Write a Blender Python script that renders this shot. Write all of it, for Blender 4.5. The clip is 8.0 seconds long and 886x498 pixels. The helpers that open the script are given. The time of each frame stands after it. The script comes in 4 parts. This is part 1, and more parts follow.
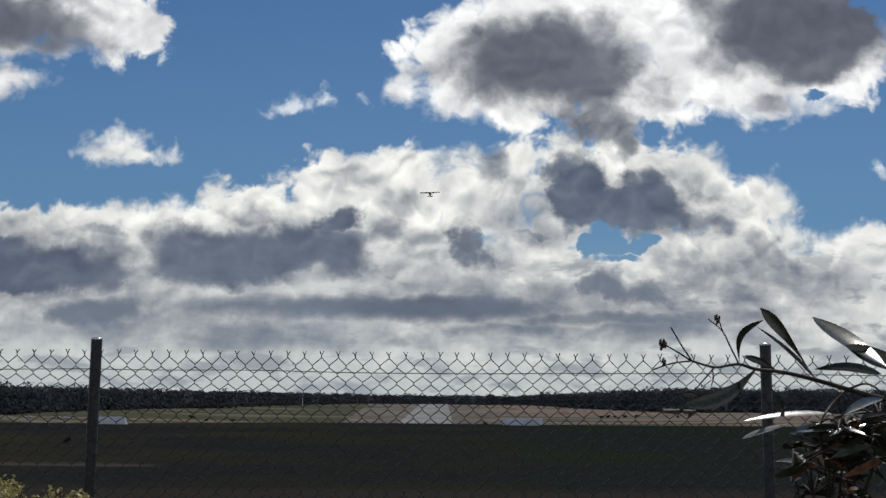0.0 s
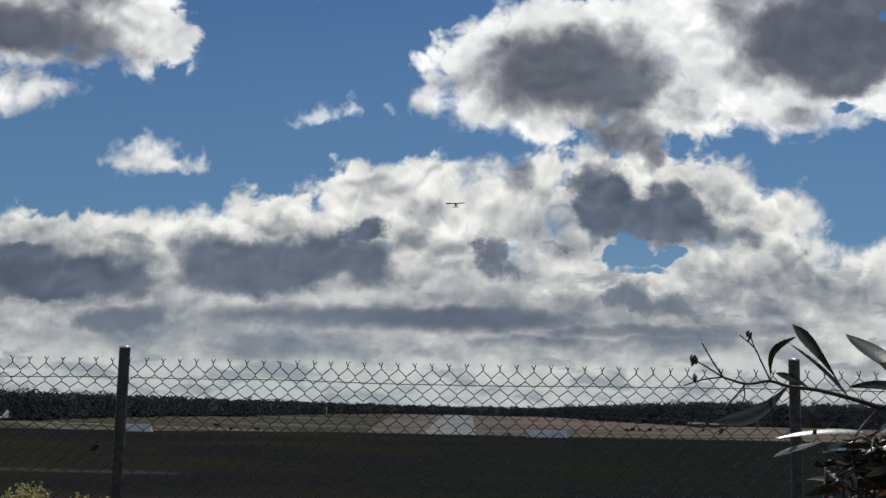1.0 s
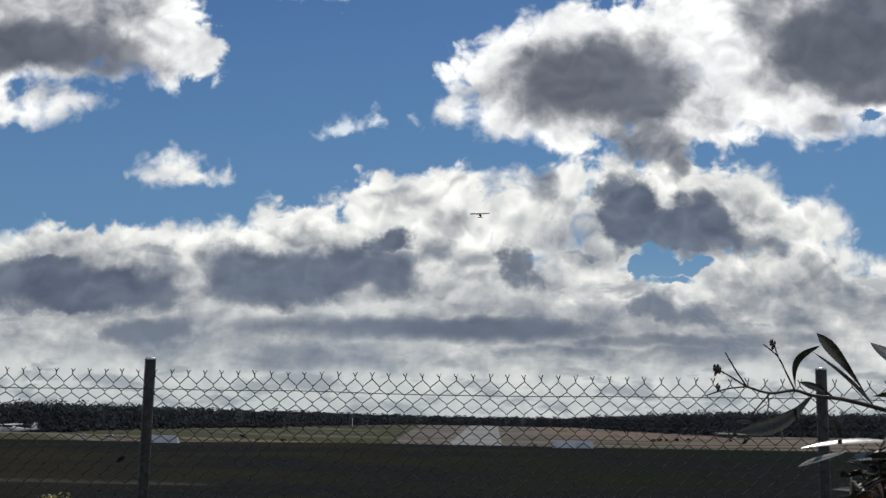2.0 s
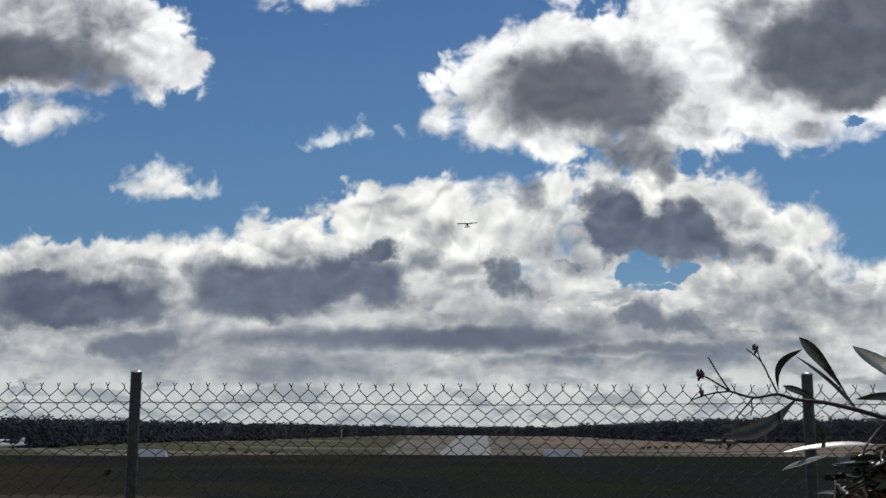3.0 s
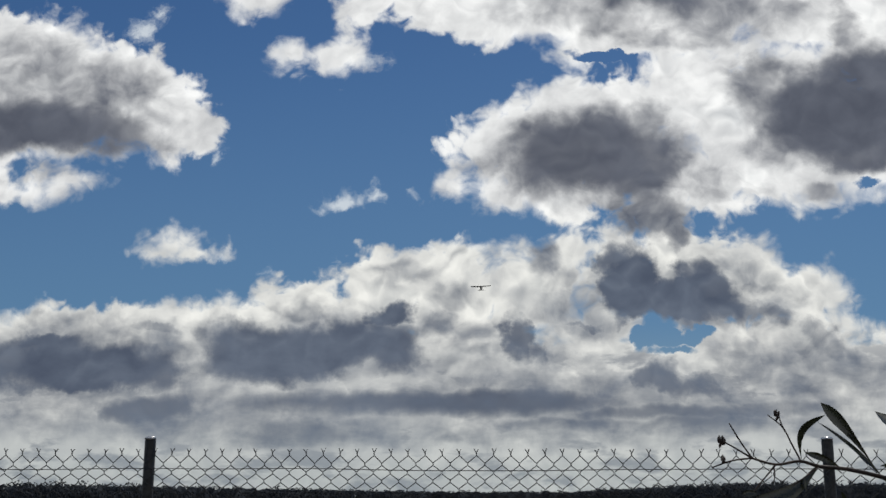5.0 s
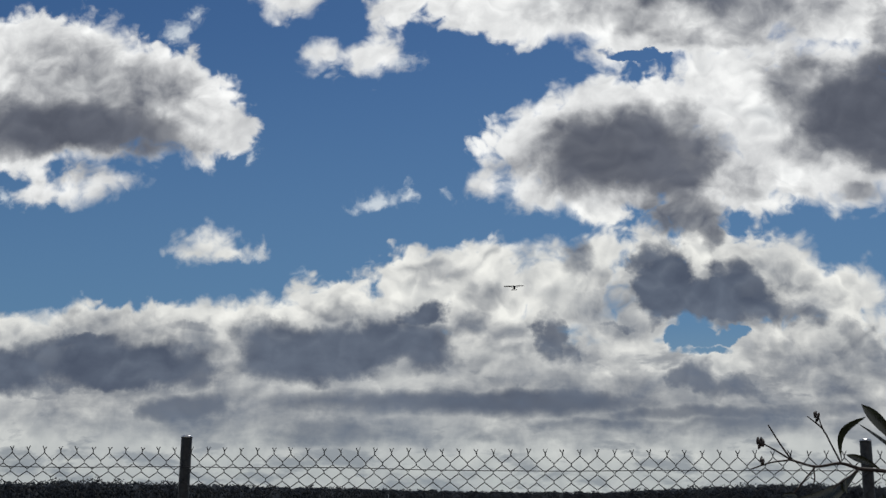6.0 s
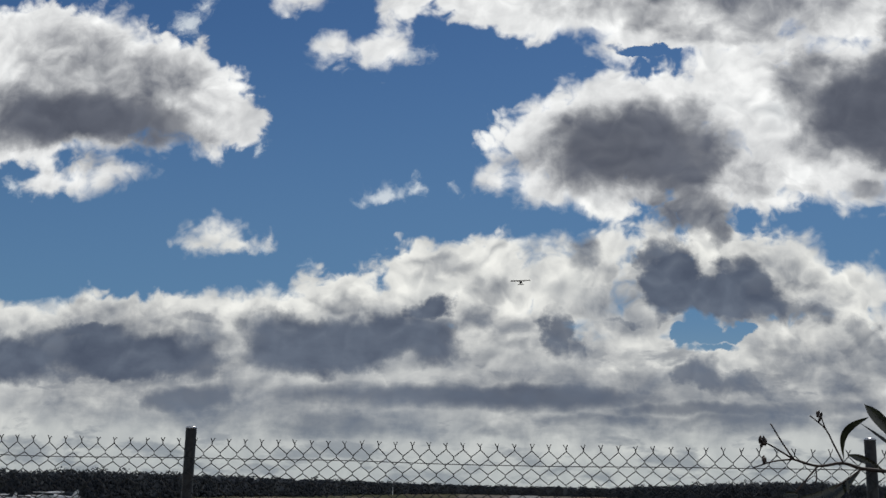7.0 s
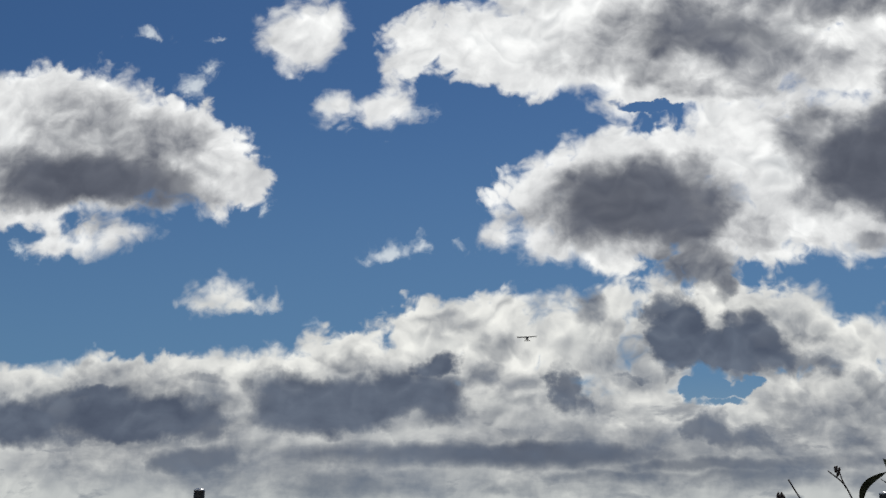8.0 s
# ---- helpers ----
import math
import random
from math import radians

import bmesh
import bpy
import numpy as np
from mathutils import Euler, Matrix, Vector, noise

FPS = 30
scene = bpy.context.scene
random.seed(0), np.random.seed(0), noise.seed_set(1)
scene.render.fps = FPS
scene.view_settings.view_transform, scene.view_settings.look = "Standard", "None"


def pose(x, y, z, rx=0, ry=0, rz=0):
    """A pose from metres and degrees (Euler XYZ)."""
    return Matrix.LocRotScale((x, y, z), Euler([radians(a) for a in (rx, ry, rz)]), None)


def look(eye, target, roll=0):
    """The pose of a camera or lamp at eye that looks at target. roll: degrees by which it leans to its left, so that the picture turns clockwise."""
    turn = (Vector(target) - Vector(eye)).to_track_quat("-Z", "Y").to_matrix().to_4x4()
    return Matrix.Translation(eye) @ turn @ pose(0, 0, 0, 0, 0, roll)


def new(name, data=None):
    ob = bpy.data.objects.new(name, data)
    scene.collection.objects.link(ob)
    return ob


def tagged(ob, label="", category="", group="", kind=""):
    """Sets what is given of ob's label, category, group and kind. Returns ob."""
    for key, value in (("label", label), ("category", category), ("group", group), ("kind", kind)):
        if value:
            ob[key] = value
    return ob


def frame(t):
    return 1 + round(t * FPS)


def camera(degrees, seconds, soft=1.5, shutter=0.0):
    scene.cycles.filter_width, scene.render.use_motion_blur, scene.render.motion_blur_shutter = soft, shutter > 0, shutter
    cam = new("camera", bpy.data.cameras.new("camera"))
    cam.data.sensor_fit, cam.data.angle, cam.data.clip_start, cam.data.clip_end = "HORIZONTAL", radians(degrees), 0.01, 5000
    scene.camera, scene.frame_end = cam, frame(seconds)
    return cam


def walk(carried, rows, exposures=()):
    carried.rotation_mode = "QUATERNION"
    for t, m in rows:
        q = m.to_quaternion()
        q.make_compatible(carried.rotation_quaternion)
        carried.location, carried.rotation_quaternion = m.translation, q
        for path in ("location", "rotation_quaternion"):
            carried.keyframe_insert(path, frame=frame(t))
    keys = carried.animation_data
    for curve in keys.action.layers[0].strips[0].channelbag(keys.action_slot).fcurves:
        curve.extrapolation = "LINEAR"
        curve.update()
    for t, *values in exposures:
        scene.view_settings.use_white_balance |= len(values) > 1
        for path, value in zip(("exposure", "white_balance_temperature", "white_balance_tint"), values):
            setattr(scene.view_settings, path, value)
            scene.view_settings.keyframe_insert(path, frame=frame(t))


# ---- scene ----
cam = camera(42.42, 8.0)
PATH = [
    (0.0, pose(0.0004, 0, 1.6157, 97.350, -0.500, -0.000)),
    (0.5, pose(-0.0064, 0, 1.6217, 98.300, -1.204, 1.013)),
    (1.0, pose(-0.0077, 0, 1.6197, 97.868, -1.145, 1.193)),
    (1.5, pose(-0.0053, 0, 1.6196, 97.450, -1.015, 2.061)),
    (1.7, pose(-0.0040, 0, 1.6195, 97.760, -1.100, 2.360)),
    (2.8, pose(0.0040, 0, 1.6175, 99.130, -0.550, 2.240)),
    (3.0, pose(0.0055, 0, 1.6166, 98.881, -0.269, 1.937)),
    (3.5, pose(0.0087, 0, 1.6162, 98.735, -0.019, 2.217)),
    (4.0, pose(0.0118, 0, 1.6194, 99.857, -0.496, 1.561)),
    (4.5, pose(0.0081, 0, 1.6199, 101.386, -0.649, 1.174)),
    (5.0, pose(-0.0005, 0, 1.6211, 102.043, -0.155, 2.651)),
    (5.2, pose(-0.0077, 0, 1.6185, 102.093, -0.077, 3.407)),
    (6.3, pose(-0.0048, 0, 1.6235, 101.925, -0.540, 4.330)),
    (6.5, pose(-0.0042, 0, 1.6242, 101.767, -0.684, 4.239)),
    (7.0, pose(-0.0017, 0, 1.6237, 101.705, -1.196, 4.485)),
    (7.5, pose(-0.0025, 0, 1.6210, 102.620, -0.934, 4.262)),
    (8.0, pose(-0.0105, 0, 1.6254, 104.563, -0.506, 4.921)),
]
walk(cam, PATH, [(0.0, 0.02), (0.5, -0.28), (1.0, -0.06), (1.5, 0.11), (3.0, 0.08), (3.5, 0.06), (4.5, -0.07), (5.0, -0.17), (6.5, -0.15), (8.0, -0.15)])

# ---- light: backlit afternoon, broken cumulus, sun high ahead ----
SUN_EL, SUN_AZ = 52.0, 14.0
sun_dir = Vector((math.sin(radians(SUN_AZ)) * math.cos(radians(SUN_EL)),
                  math.cos(radians(SUN_AZ)) * math.cos(radians(SUN_EL)), math.sin(radians(SUN_EL))))
sun = new("sun", bpy.data.lights.new("sun", "SUN"))
sun.data.energy, sun.data.angle, sun.data.color = 2.0, radians(0.6), (1.0, 0.95, 0.88)
sun.matrix_world = look(sun_dir * 200, (0, 0, 0))


class Nodes:
    """Short ways to add shader nodes; every argument is a number, a tuple or a socket."""

    def __init__(self, tree):
        self.tree = tree

    def add(self, kind, **settings):
        n = self.tree.nodes.new(kind)
        for key, value in settings.items():
            setattr(n, key, value)
        return n

    def put(self, socket, value):
        if isinstance(value, bpy.types.NodeSocket):
            self.tree.links.new(value, socket)
        elif value is not None:
            socket.default_value = value

    def math(self, op, a, b=None, c=None, clamp=False):
        n = self.add("ShaderNodeMath", operation=op, use_clamp=clamp)
        for i, value in enumerate((a, b, c)):
            self.put(n.inputs[i], value)
        return n.outputs[0]

    def vec(self, op, a, b=None, c=None, out="Vector"):
        n = self.add("ShaderNodeVectorMath", operation=op)
        for i, value in enumerate((a, b, c)):
            self.put(n.inputs[i], value)
        return n.outputs[out]

    def noise(self, at, scale, detail=4.0, rough=0.55, out="Fac", lac=2.0):
        n = self.add("ShaderNodeTexNoise", noise_dimensions="3D")
        self.put(n.inputs["Vector"], at)
        n.inputs["Scale"].default_value, n.inputs["Detail"].default_value = scale, detail
        n.inputs["Roughness"].default_value, n.inputs["Lacunarity"].default_value = rough, lac
        return n.outputs[out]

    def ramp(self, x, lo, hi, a=0.0, b=1.0, smooth=True):
        n = self.add("ShaderNodeMapRange", interpolation_type="SMOOTHSTEP" if smooth else "LINEAR")
        for i, value in enumerate((x, lo, hi, a, b)):
            self.put(n.inputs[i], value)
        return n.outputs[0]

    def mix(self, t, a, b, blend="MIX"):
        n = self.add("ShaderNodeMix", data_type="RGBA", blend_type=blend)
        self.put(n.inputs[0], t)
        self.put(n.inputs[6], a)
        self.put(n.inputs[7], b)
        return n.outputs[2]


def rgb(r, g, b):
    return (r, g, b, 1.0)


# ---- sky: cumulus over a blue sky ----
world = bpy.data.worlds.new("sky")
scene.world = world
world.use_nodes = True
world.node_tree.nodes.clear()
W = Nodes(world.node_tree)
way = W.add("ShaderNodeTexCoord").outputs["Generated"]
split = W.add("ShaderNodeSeparateXYZ")
W.put(split.inputs[0], way)
ahead = W.math("MAXIMUM", split.outputs[1], 0.12)
side = W.math("DIVIDE", split.outputs[0], ahead)
height = W.math("DIVIDE", split.outputs[2], ahead)
flat = W.add("ShaderNodeCombineXYZ")
W.put(flat.inputs[0], side)
W.put(flat.inputs[1], height)
flat = flat.outputs[0]

# ragged cloud edges: the sky plane is bent by noise
ragged = W.noise(flat, 18.0, 7.0, 0.58, "Color")
drift = W.noise(flat, 9.0, 1.5, 0.5, "Color")
bent = W.vec("MULTIPLY_ADD", ragged, (0.052, 0.046, 0.0), W.vec("ADD", flat, (-0.026, -0.023, 0.0)))
torn = W.vec("MULTIPLY_ADD", W.noise(flat, 27.0, 6.0, 0.60, "Color"), (0.062, 0.042, 0.0), W.vec("ADD", flat, (-0.031, -0.021, 0.0)))


def billows(at, sizes=((19.0, 0.50), (41.0, 0.30), (88.0, 0.20))):
    """Rounded swellings with creases between them, of several sizes, about 0 to 1."""
    out = 0.0
    for scale, share in sizes:
        n = W.noise(at, scale, 1.0, 0.4)
        out = W.math("MULTIPLY_ADD", W.math("ABSOLUTE", W.math("MULTIPLY_ADD", n, 2.0, -1.0)), share * 2.4, out)
    return out


class Heap:
    """Round puffs heaped into one cloud field; above 0 is inside."""

    def __init__(self, at, soft):
        self.at, self.soft, self.out = at, soft, None

    def puff(self, u, v, ru, rv, lift=1.0):
        p = W.vec("MULTIPLY_ADD", self.at, (1 / ru, 1 / rv, 0), (-u / ru, -v / rv, 0))
        d = W.vec("LENGTH", p, out="Value")
        k = lift * math.sqrt(ru * rv) / 0.05
        s = W.math("MULTIPLY_ADD", d, -k, k)
        self.out = s if self.out is None else W.math("SMOOTH_MAX", self.out, s, self.soft)


class Tone:
    """How deep the cloud is, 0 thin to 1 thick: patches with an edge of their own, some with a level base."""

    def __init__(self, at, soft=0.18):
        self.at, self.soft, self.out = at, soft, None
        apart = W.add("ShaderNodeSeparateXYZ")
        W.put(apart.inputs[0], at)
        self.v = apart.outputs[1]

    def patch(self, u, v, ru, rv, amount, edge, turn=0.0, base=None):
        if turn:
            c, q = math.cos(radians(turn)), math.sin(radians(turn))
            x = W.math("SUBTRACT", W.vec("DOT_PRODUCT", self.at, (c / ru, q / ru, 0), out="Value"), (u * c + v * q) / ru)
            y = W.math("SUBTRACT", W.vec("DOT_PRODUCT", self.at, (-q / rv, c / rv, 0), out="Value"), (v * c - u * q) / rv)
            d = W.math("SQRT", W.math("MULTIPLY_ADD", x, x, W.math("MULTIPLY", y, y)))
        else:
            d = W.vec("LENGTH", W.vec("MULTIPLY_ADD", self.at, (1 / ru, 1 / rv, 0), (-u / ru, -v / rv, 0)), out="Value")
        if base is not None:
            d = W.math("SMOOTH_MAX", d, W.math("MULTIPLY_ADD", self.v, -1 / 0.020, 1.0 + base / 0.020), 0.15)
        s = W.ramp(d, 1.0 + edge * 0.45, 1.0 - edge * 0.55, 0.0, amount)
        self.out = s if self.out is None else W.math("SMOOTH_MAX", self.out, s, self.soft)


white = Heap(bent, 0.25)
# heap at the left, with a ragged tail under it
white.puff(-0.491, 0.379, 0.101, 0.076)
white.puff(-0.413, 0.381, 0.074, 0.065)
white.puff(-0.356, 0.359, 0.068, 0.059)
white.puff(-0.305, 0.341, 0.044, 0.047)
white.puff(-0.599, 0.376, 0.090, 0.085)
white.puff(-0.478, 0.303, 0.067, 0.014)
white.puff(-0.399, 0.279, 0.036, 0.019)
white.puff(-0.452, 0.271, 0.031, 0.012)
white.puff(-0.272, 0.329, 0.023, 0.033)
white.puff(-0.462, 0.316, 0.067, 0.022)
# small heaps over the blue
white.puff(-0.227, 0.479, 0.047, 0.040, 1.1)
white.puff(-0.183, 0.399, 0.025, 0.021, 1.1)
white.puff(-0.140, 0.391, 0.033, 0.022, 1.1)
white.puff(-0.288, 0.223, 0.033, 0.017, 1.2)
white.puff(-0.307, 0.216, 0.023, 0.010, 1.4)
white.puff(-0.271, 0.216, 0.034, 0.010, 1.6)
# great sheet overhead at the right
white.puff(-0.119, 0.460, 0.041, 0.035)
white.puff(-0.049, 0.466, 0.060, 0.045)
white.puff(0.025, 0.455, 0.076, 0.054)
white.puff(0.094, 0.445, 0.081, 0.062)
white.puff(0.182, 0.453, 0.098, 0.069)
white.puff(0.273, 0.434, 0.070, 0.044)
white.puff(0.202, 0.534, 0.281, 0.076)
white.puff(0.335, 0.449, 0.049, 0.077)
# heap at the right
white.puff(-0.013, 0.311, 0.039, 0.027)
white.puff(0.018, 0.329, 0.047, 0.027)
white.puff(0.074, 0.318, 0.073, 0.057)
white.puff(0.126, 0.338, 0.052, 0.044)
white.puff(0.167, 0.351, 0.047, 0.061)
white.puff(0.216, 0.336, 0.057, 0.066)
white.puff(0.275, 0.330, 0.073, 0.082)
white.puff(-0.034, 0.269, 0.028, 0.016)
white.puff(0.012, 0.265, 0.041, 0.026)
white.puff(0.062, 0.259, 0.046, 0.027)
white.puff(0.147, 0.263, 0.041, 0.034)
white.puff(0.237, 0.278, 0.057, 0.024)
white.puff(0.289, 0.261, 0.046, 0.020)
white.puff(0.342, 0.313, 0.062, 0.060)
white.puff(0.112, 0.279, 0.046, 0.032)
white.puff(0.158, 0.254, 0.031, 0.032)
white.puff(0.033, 0.286, 0.057, 0.032)
white.puff(0.168, 0.284, 0.041, 0.032)
white.puff(0.197, 0.268, 0.041, 0.027)
white.puff(0.220, 0.396, 0.032, 0.021)
white.puff(0.174, 0.392, 0.027, 0.023)
white.puff(0.280, 0.389, 0.048, 0.023)
# long bank over the horizon
white.puff(0.187, 0.164, 0.080, 0.023)
white.puff(-0.048, 0.154, 0.050, 0.035)
white.puff(-0.458, 0.113, 0.130, 0.050)
white.puff(-0.353, 0.113, 0.130, 0.053)
white.puff(-0.271, 0.123, 0.080, 0.053)
white.puff(-0.220, 0.128, 0.065, 0.053)
white.puff(-0.160, 0.138, 0.060, 0.050)
white.puff(-0.095, 0.168, 0.053, 0.053)
white.puff(-0.034, 0.173, 0.050, 0.048)
white.puff(0.035, 0.177, 0.053, 0.051)
white.puff(0.114, 0.192, 0.040, 0.042)
white.puff(0.163, 0.192, 0.055, 0.038)
white.puff(0.216, 0.186, 0.055, 0.041)
white.puff(0.263, 0.171, 0.048, 0.028)
white.puff(-0.079, 0.108, 0.199, 0.040)
white.puff(0.083, 0.147, 0.045, 0.028)
white.puff(0.211, 0.118, 0.075, 0.030)
white.puff(0.278, 0.132, 0.065, 0.028)
white.puff(0.386, 0.123, 0.075, 0.033)
white.puff(0.082, 0.103, 0.060, 0.020)
white.puff(0.177, 0.091, 0.070, 0.025)
white.puff(0.119, 0.260, 0.0303, 0.0157)
white.puff(0.228, 0.149, 0.0293, 0.0149)
white.puff(0.245, 0.145, 0.0365, 0.0159)
white.puff(0.094, 0.172, 0.0298, 0.0304)
white.puff(0.093, 0.213, 0.0160, 0.0165)
white.puff(0.001, 0.137, 0.0447, 0.0301)
white.puff(-0.161, 0.400, 0.0394, 0.0135)
white.puff(-0.138, 0.389, 0.0275, 0.0134)
white.puff(-0.285, 0.220, 0.0322, 0.0126)
white.puff(0.153, 0.223, 0.0299, 0.0124)
white.puff(-0.413, 0.327, 0.0804, 0.0276)
white.puff(0.140, 0.304, 0.0457, 0.0373)
white.puff(0.343, 0.385, 0.0456, 0.0327)
white.puff(0.355, 0.413, 0.0305, 0.0331)
white.puff(0.166, 0.187, 0.0742, 0.0305)
white.puff(0.224, 0.162, 0.0538, 0.0200)
white.puff(-0.049, 0.199, 0.0405, 0.0258)
white.puff(-0.120, 0.184, 0.0355, 0.0154)
white.puff(0.067, 0.211, 0.0251, 0.0206)
white.puff(-0.277, 0.154, 0.0819, 0.0174)
white.puff(-0.415, 0.149, 0.0621, 0.0174)
white.puff(0.269, 0.176, 0.0342, 0.0131)
white.puff(-0.390, 0.308, 0.0586, 0.0120)
white.puff(-0.305, 0.301, 0.0211, 0.0119)
white.puff(-0.426, 0.286, 0.0320, 0.0141)
white.puff(-0.388, 0.278, 0.0254, 0.0140)
white.puff(-0.446, 0.268, 0.0159, 0.0065)
dark = Tone(torn)
# slabs of the long bank
dark.patch(-0.473, 0.106, 0.0567, 0.0253, 1.0, 0.95, 0, 0.0824)
dark.patch(-0.366, 0.106, 0.0945, 0.0312, 1.0, 0.84, 0, 0.0833)
dark.patch(-0.412, 0.114, 0.0616, 0.0227, 0.95, 0.84, 0, 0.0834)
dark.patch(-0.305, 0.108, 0.0330, 0.0241, 0.9, 1.05, 0, 0.0867)
dark.patch(-0.401, 0.128, 0.0489, 0.0112, 1.0, 1.05, 4, 0.1135)
dark.patch(-0.169, 0.123, 0.1032, 0.0291, 1.0, 0.73, 6, 0.0910)
dark.patch(-0.219, 0.121, 0.0480, 0.0312, 0.95, 0.84, 0, 0.0901)
dark.patch(-0.099, 0.127, 0.0426, 0.0241, 0.95, 1.05, 8, 0.1028)
dark.patch(-0.094, 0.153, 0.0262, 0.0132, 1.0, 0.84, 6, 0.1327)
dark.patch(-0.051, 0.145, 0.0210, 0.0171, 0.62, 1.47, 0, 0.1276)
dark.patch(-0.240, 0.138, 0.0381, 0.0122, 0.75, 1.68, 0, 0.1231)
# dark heart of the peak
dark.patch(0.122, 0.182, 0.0298, 0.0365, 1.0, 0.63, 0, 0.1469)
dark.patch(0.143, 0.162, 0.0518, 0.0262, 1.0, 0.73, 0, 0.1454)
dark.patch(0.188, 0.174, 0.0325, 0.0293, 0.97, 0.80, -10, 0.1447)
dark.patch(0.192, 0.157, 0.0466, 0.0160, 0.95, 1.05, 0, 0.1432)
dark.patch(0.231, 0.150, 0.0303, 0.0140, 0.85, 1.26, 0, 0.1385)
dark.patch(0.234, 0.176, 0.0270, 0.0065, 0.6, 1.89, 0)
dark.patch(0.102, 0.203, 0.0130, 0.0154, 0.9, 1.26, 0)
dark.patch(0.166, 0.193, 0.0109, 0.0102, 0.85, 1.26, 0)
dark.patch(0.076, 0.146, 0.0168, 0.0040, 0.7, 1.89, 0)
# small hearts
dark.patch(0.018, 0.130, 0.0149, 0.0200, 0.92, 0.95, 0, 0.1134)
dark.patch(0.035, 0.121, 0.0188, 0.0099, 0.85, 1.47, -8, 0.1134)
dark.patch(0.014, 0.145, 0.0090, 0.0131, 0.6, 1.89, 0)
dark.patch(0.136, 0.097, 0.0234, 0.0176, 0.9, 0.84, 0, 0.0818)
dark.patch(0.169, 0.090, 0.0533, 0.0117, 0.85, 1.26, -3, 0.0798)
dark.patch(0.146, 0.106, 0.0166, 0.0098, 0.75, 1.47, 0)
dark.patch(0.215, 0.088, 0.0289, 0.0068, 0.6, 1.89, 0)
level = W.vec("MULTIPLY_ADD", W.noise(flat, 24.0, 6.0, 0.60, "Color"), (0.070, 0.020, 0.0), W.vec("ADD", flat, (-0.035, -0.010, 0.0)))
band = Tone(level)
# layers under the bank
band.patch(-0.009, 0.076, 0.1326, 0.0147, 0.96, 1.05, 2, 0.0624)
band.patch(-0.093, 0.077, 0.0990, 0.0137, 0.94, 1.26, 0, 0.0634)
band.patch(-0.177, 0.076, 0.0898, 0.0138, 0.85, 1.68, -2, 0.0625)
band.patch(0.064, 0.077, 0.0732, 0.0107, 0.9, 1.68, -3, 0.0658)
band.patch(-0.305, 0.069, 0.0529, 0.0168, 0.92, 0.95, 0, 0.0536)
band.patch(-0.273, 0.076, 0.0252, 0.0109, 0.7, 1.68, 0)
band.patch(-0.172, 0.051, 0.0819, 0.0156, 0.80, 1.26, 0, 0.0371)
band.patch(-0.127, 0.058, 0.0396, 0.0088, 0.6, 1.68, 0)
band.patch(0.064, 0.058, 0.0802, 0.0082, 0.8, 1.47, 0, 0.0489)
band.patch(0.166, 0.058, 0.0746, 0.0135, 0.82, 1.47, 3, 0.0461)
band.patch(0.147, 0.069, 0.1209, 0.0087, 0.86, 1.47, 2)
band.patch(0.248, 0.072, 0.0719, 0.0106, 0.76, 1.68, 3)
band.patch(0.275, 0.054, 0.0762, 0.0067, 0.45, 1.89, 0)
band.patch(-0.041, 0.045, 0.0186, 0.0068, 0.62, 1.47, 0)
band.patch(0.035, 0.045, 0.0194, 0.0067, 0.45, 1.89, 0)
band.patch(-0.419, 0.066, 0.0305, 0.0050, 0.5, 1.89, -6)
band.patch(-0.387, 0.051, 0.0405, 0.0039, 0.4, 1.89, 0)
dim = Tone(bent)
# half shade of the long bank
dim.patch(-0.088, 0.054, 0.3449, 0.0194, 0.42, 1.00, 0)
dim.patch(0.229, 0.068, 0.1439, 0.0241, 0.50, 1.00, 0)
dim.patch(-0.029, 0.103, 0.1287, 0.0148, 0.35, 1.00, 0)
dim.patch(-0.361, 0.113, 0.1432, 0.0429, 0.58, 1.00, 0)
dim.patch(-0.159, 0.125, 0.1510, 0.0402, 0.55, 1.00, 5)
dim.patch(0.150, 0.167, 0.1135, 0.0403, 0.55, 1.00, 0)
dim.patch(0.011, 0.127, 0.0694, 0.0274, 0.42, 1.00, 0)
dim.patch(0.060, 0.083, 0.1858, 0.0293, 0.58, 1.00, 0)
dim.patch(0.269, 0.107, 0.1060, 0.0342, 0.52, 1.00, 0)
dim.patch(-0.287, 0.068, 0.1912, 0.0296, 0.56, 1.00, 0)
# hollows of the long bank
dim.patch(0.042, 0.202, 0.0171, 0.0205, 0.55, 0.90, 10)
dim.patch(0.067, 0.183, 0.0150, 0.0305, 0.35, 1.00, 0)
dim.patch(0.002, 0.198, 0.0101, 0.0308, 0.25, 1.00, 0)
dim.patch(-0.421, 0.152, 0.0311, 0.0082, 0.42, 0.90, -8)
dim.patch(-0.307, 0.146, 0.0307, 0.0061, 0.55, 0.90, 0)
dim.patch(-0.079, 0.194, 0.0304, 0.0134, 0.38, 1.00, 0)
dim.patch(-0.039, 0.173, 0.0251, 0.0153, 0.4, 1.00, 0)
dim.patch(0.061, 0.152, 0.0347, 0.0171, 0.45, 1.00, 0)
dim.patch(-0.009, 0.122, 0.0347, 0.0149, 0.35, 1.00, 0)
dim.patch(0.288, 0.131, 0.0203, 0.0168, 0.7, 0.80, -10)
dim.patch(0.264, 0.100, 0.0217, 0.0078, 0.6, 0.90, 4)
dim.patch(0.222, 0.127, 0.0243, 0.0079, 0.4, 1.00, 0)
dim.patch(0.248, 0.159, 0.0293, 0.0100, 0.45, 1.00, 0)
dim.patch(0.325, 0.112, 0.0192, 0.0127, 0.5, 0.90, 0)
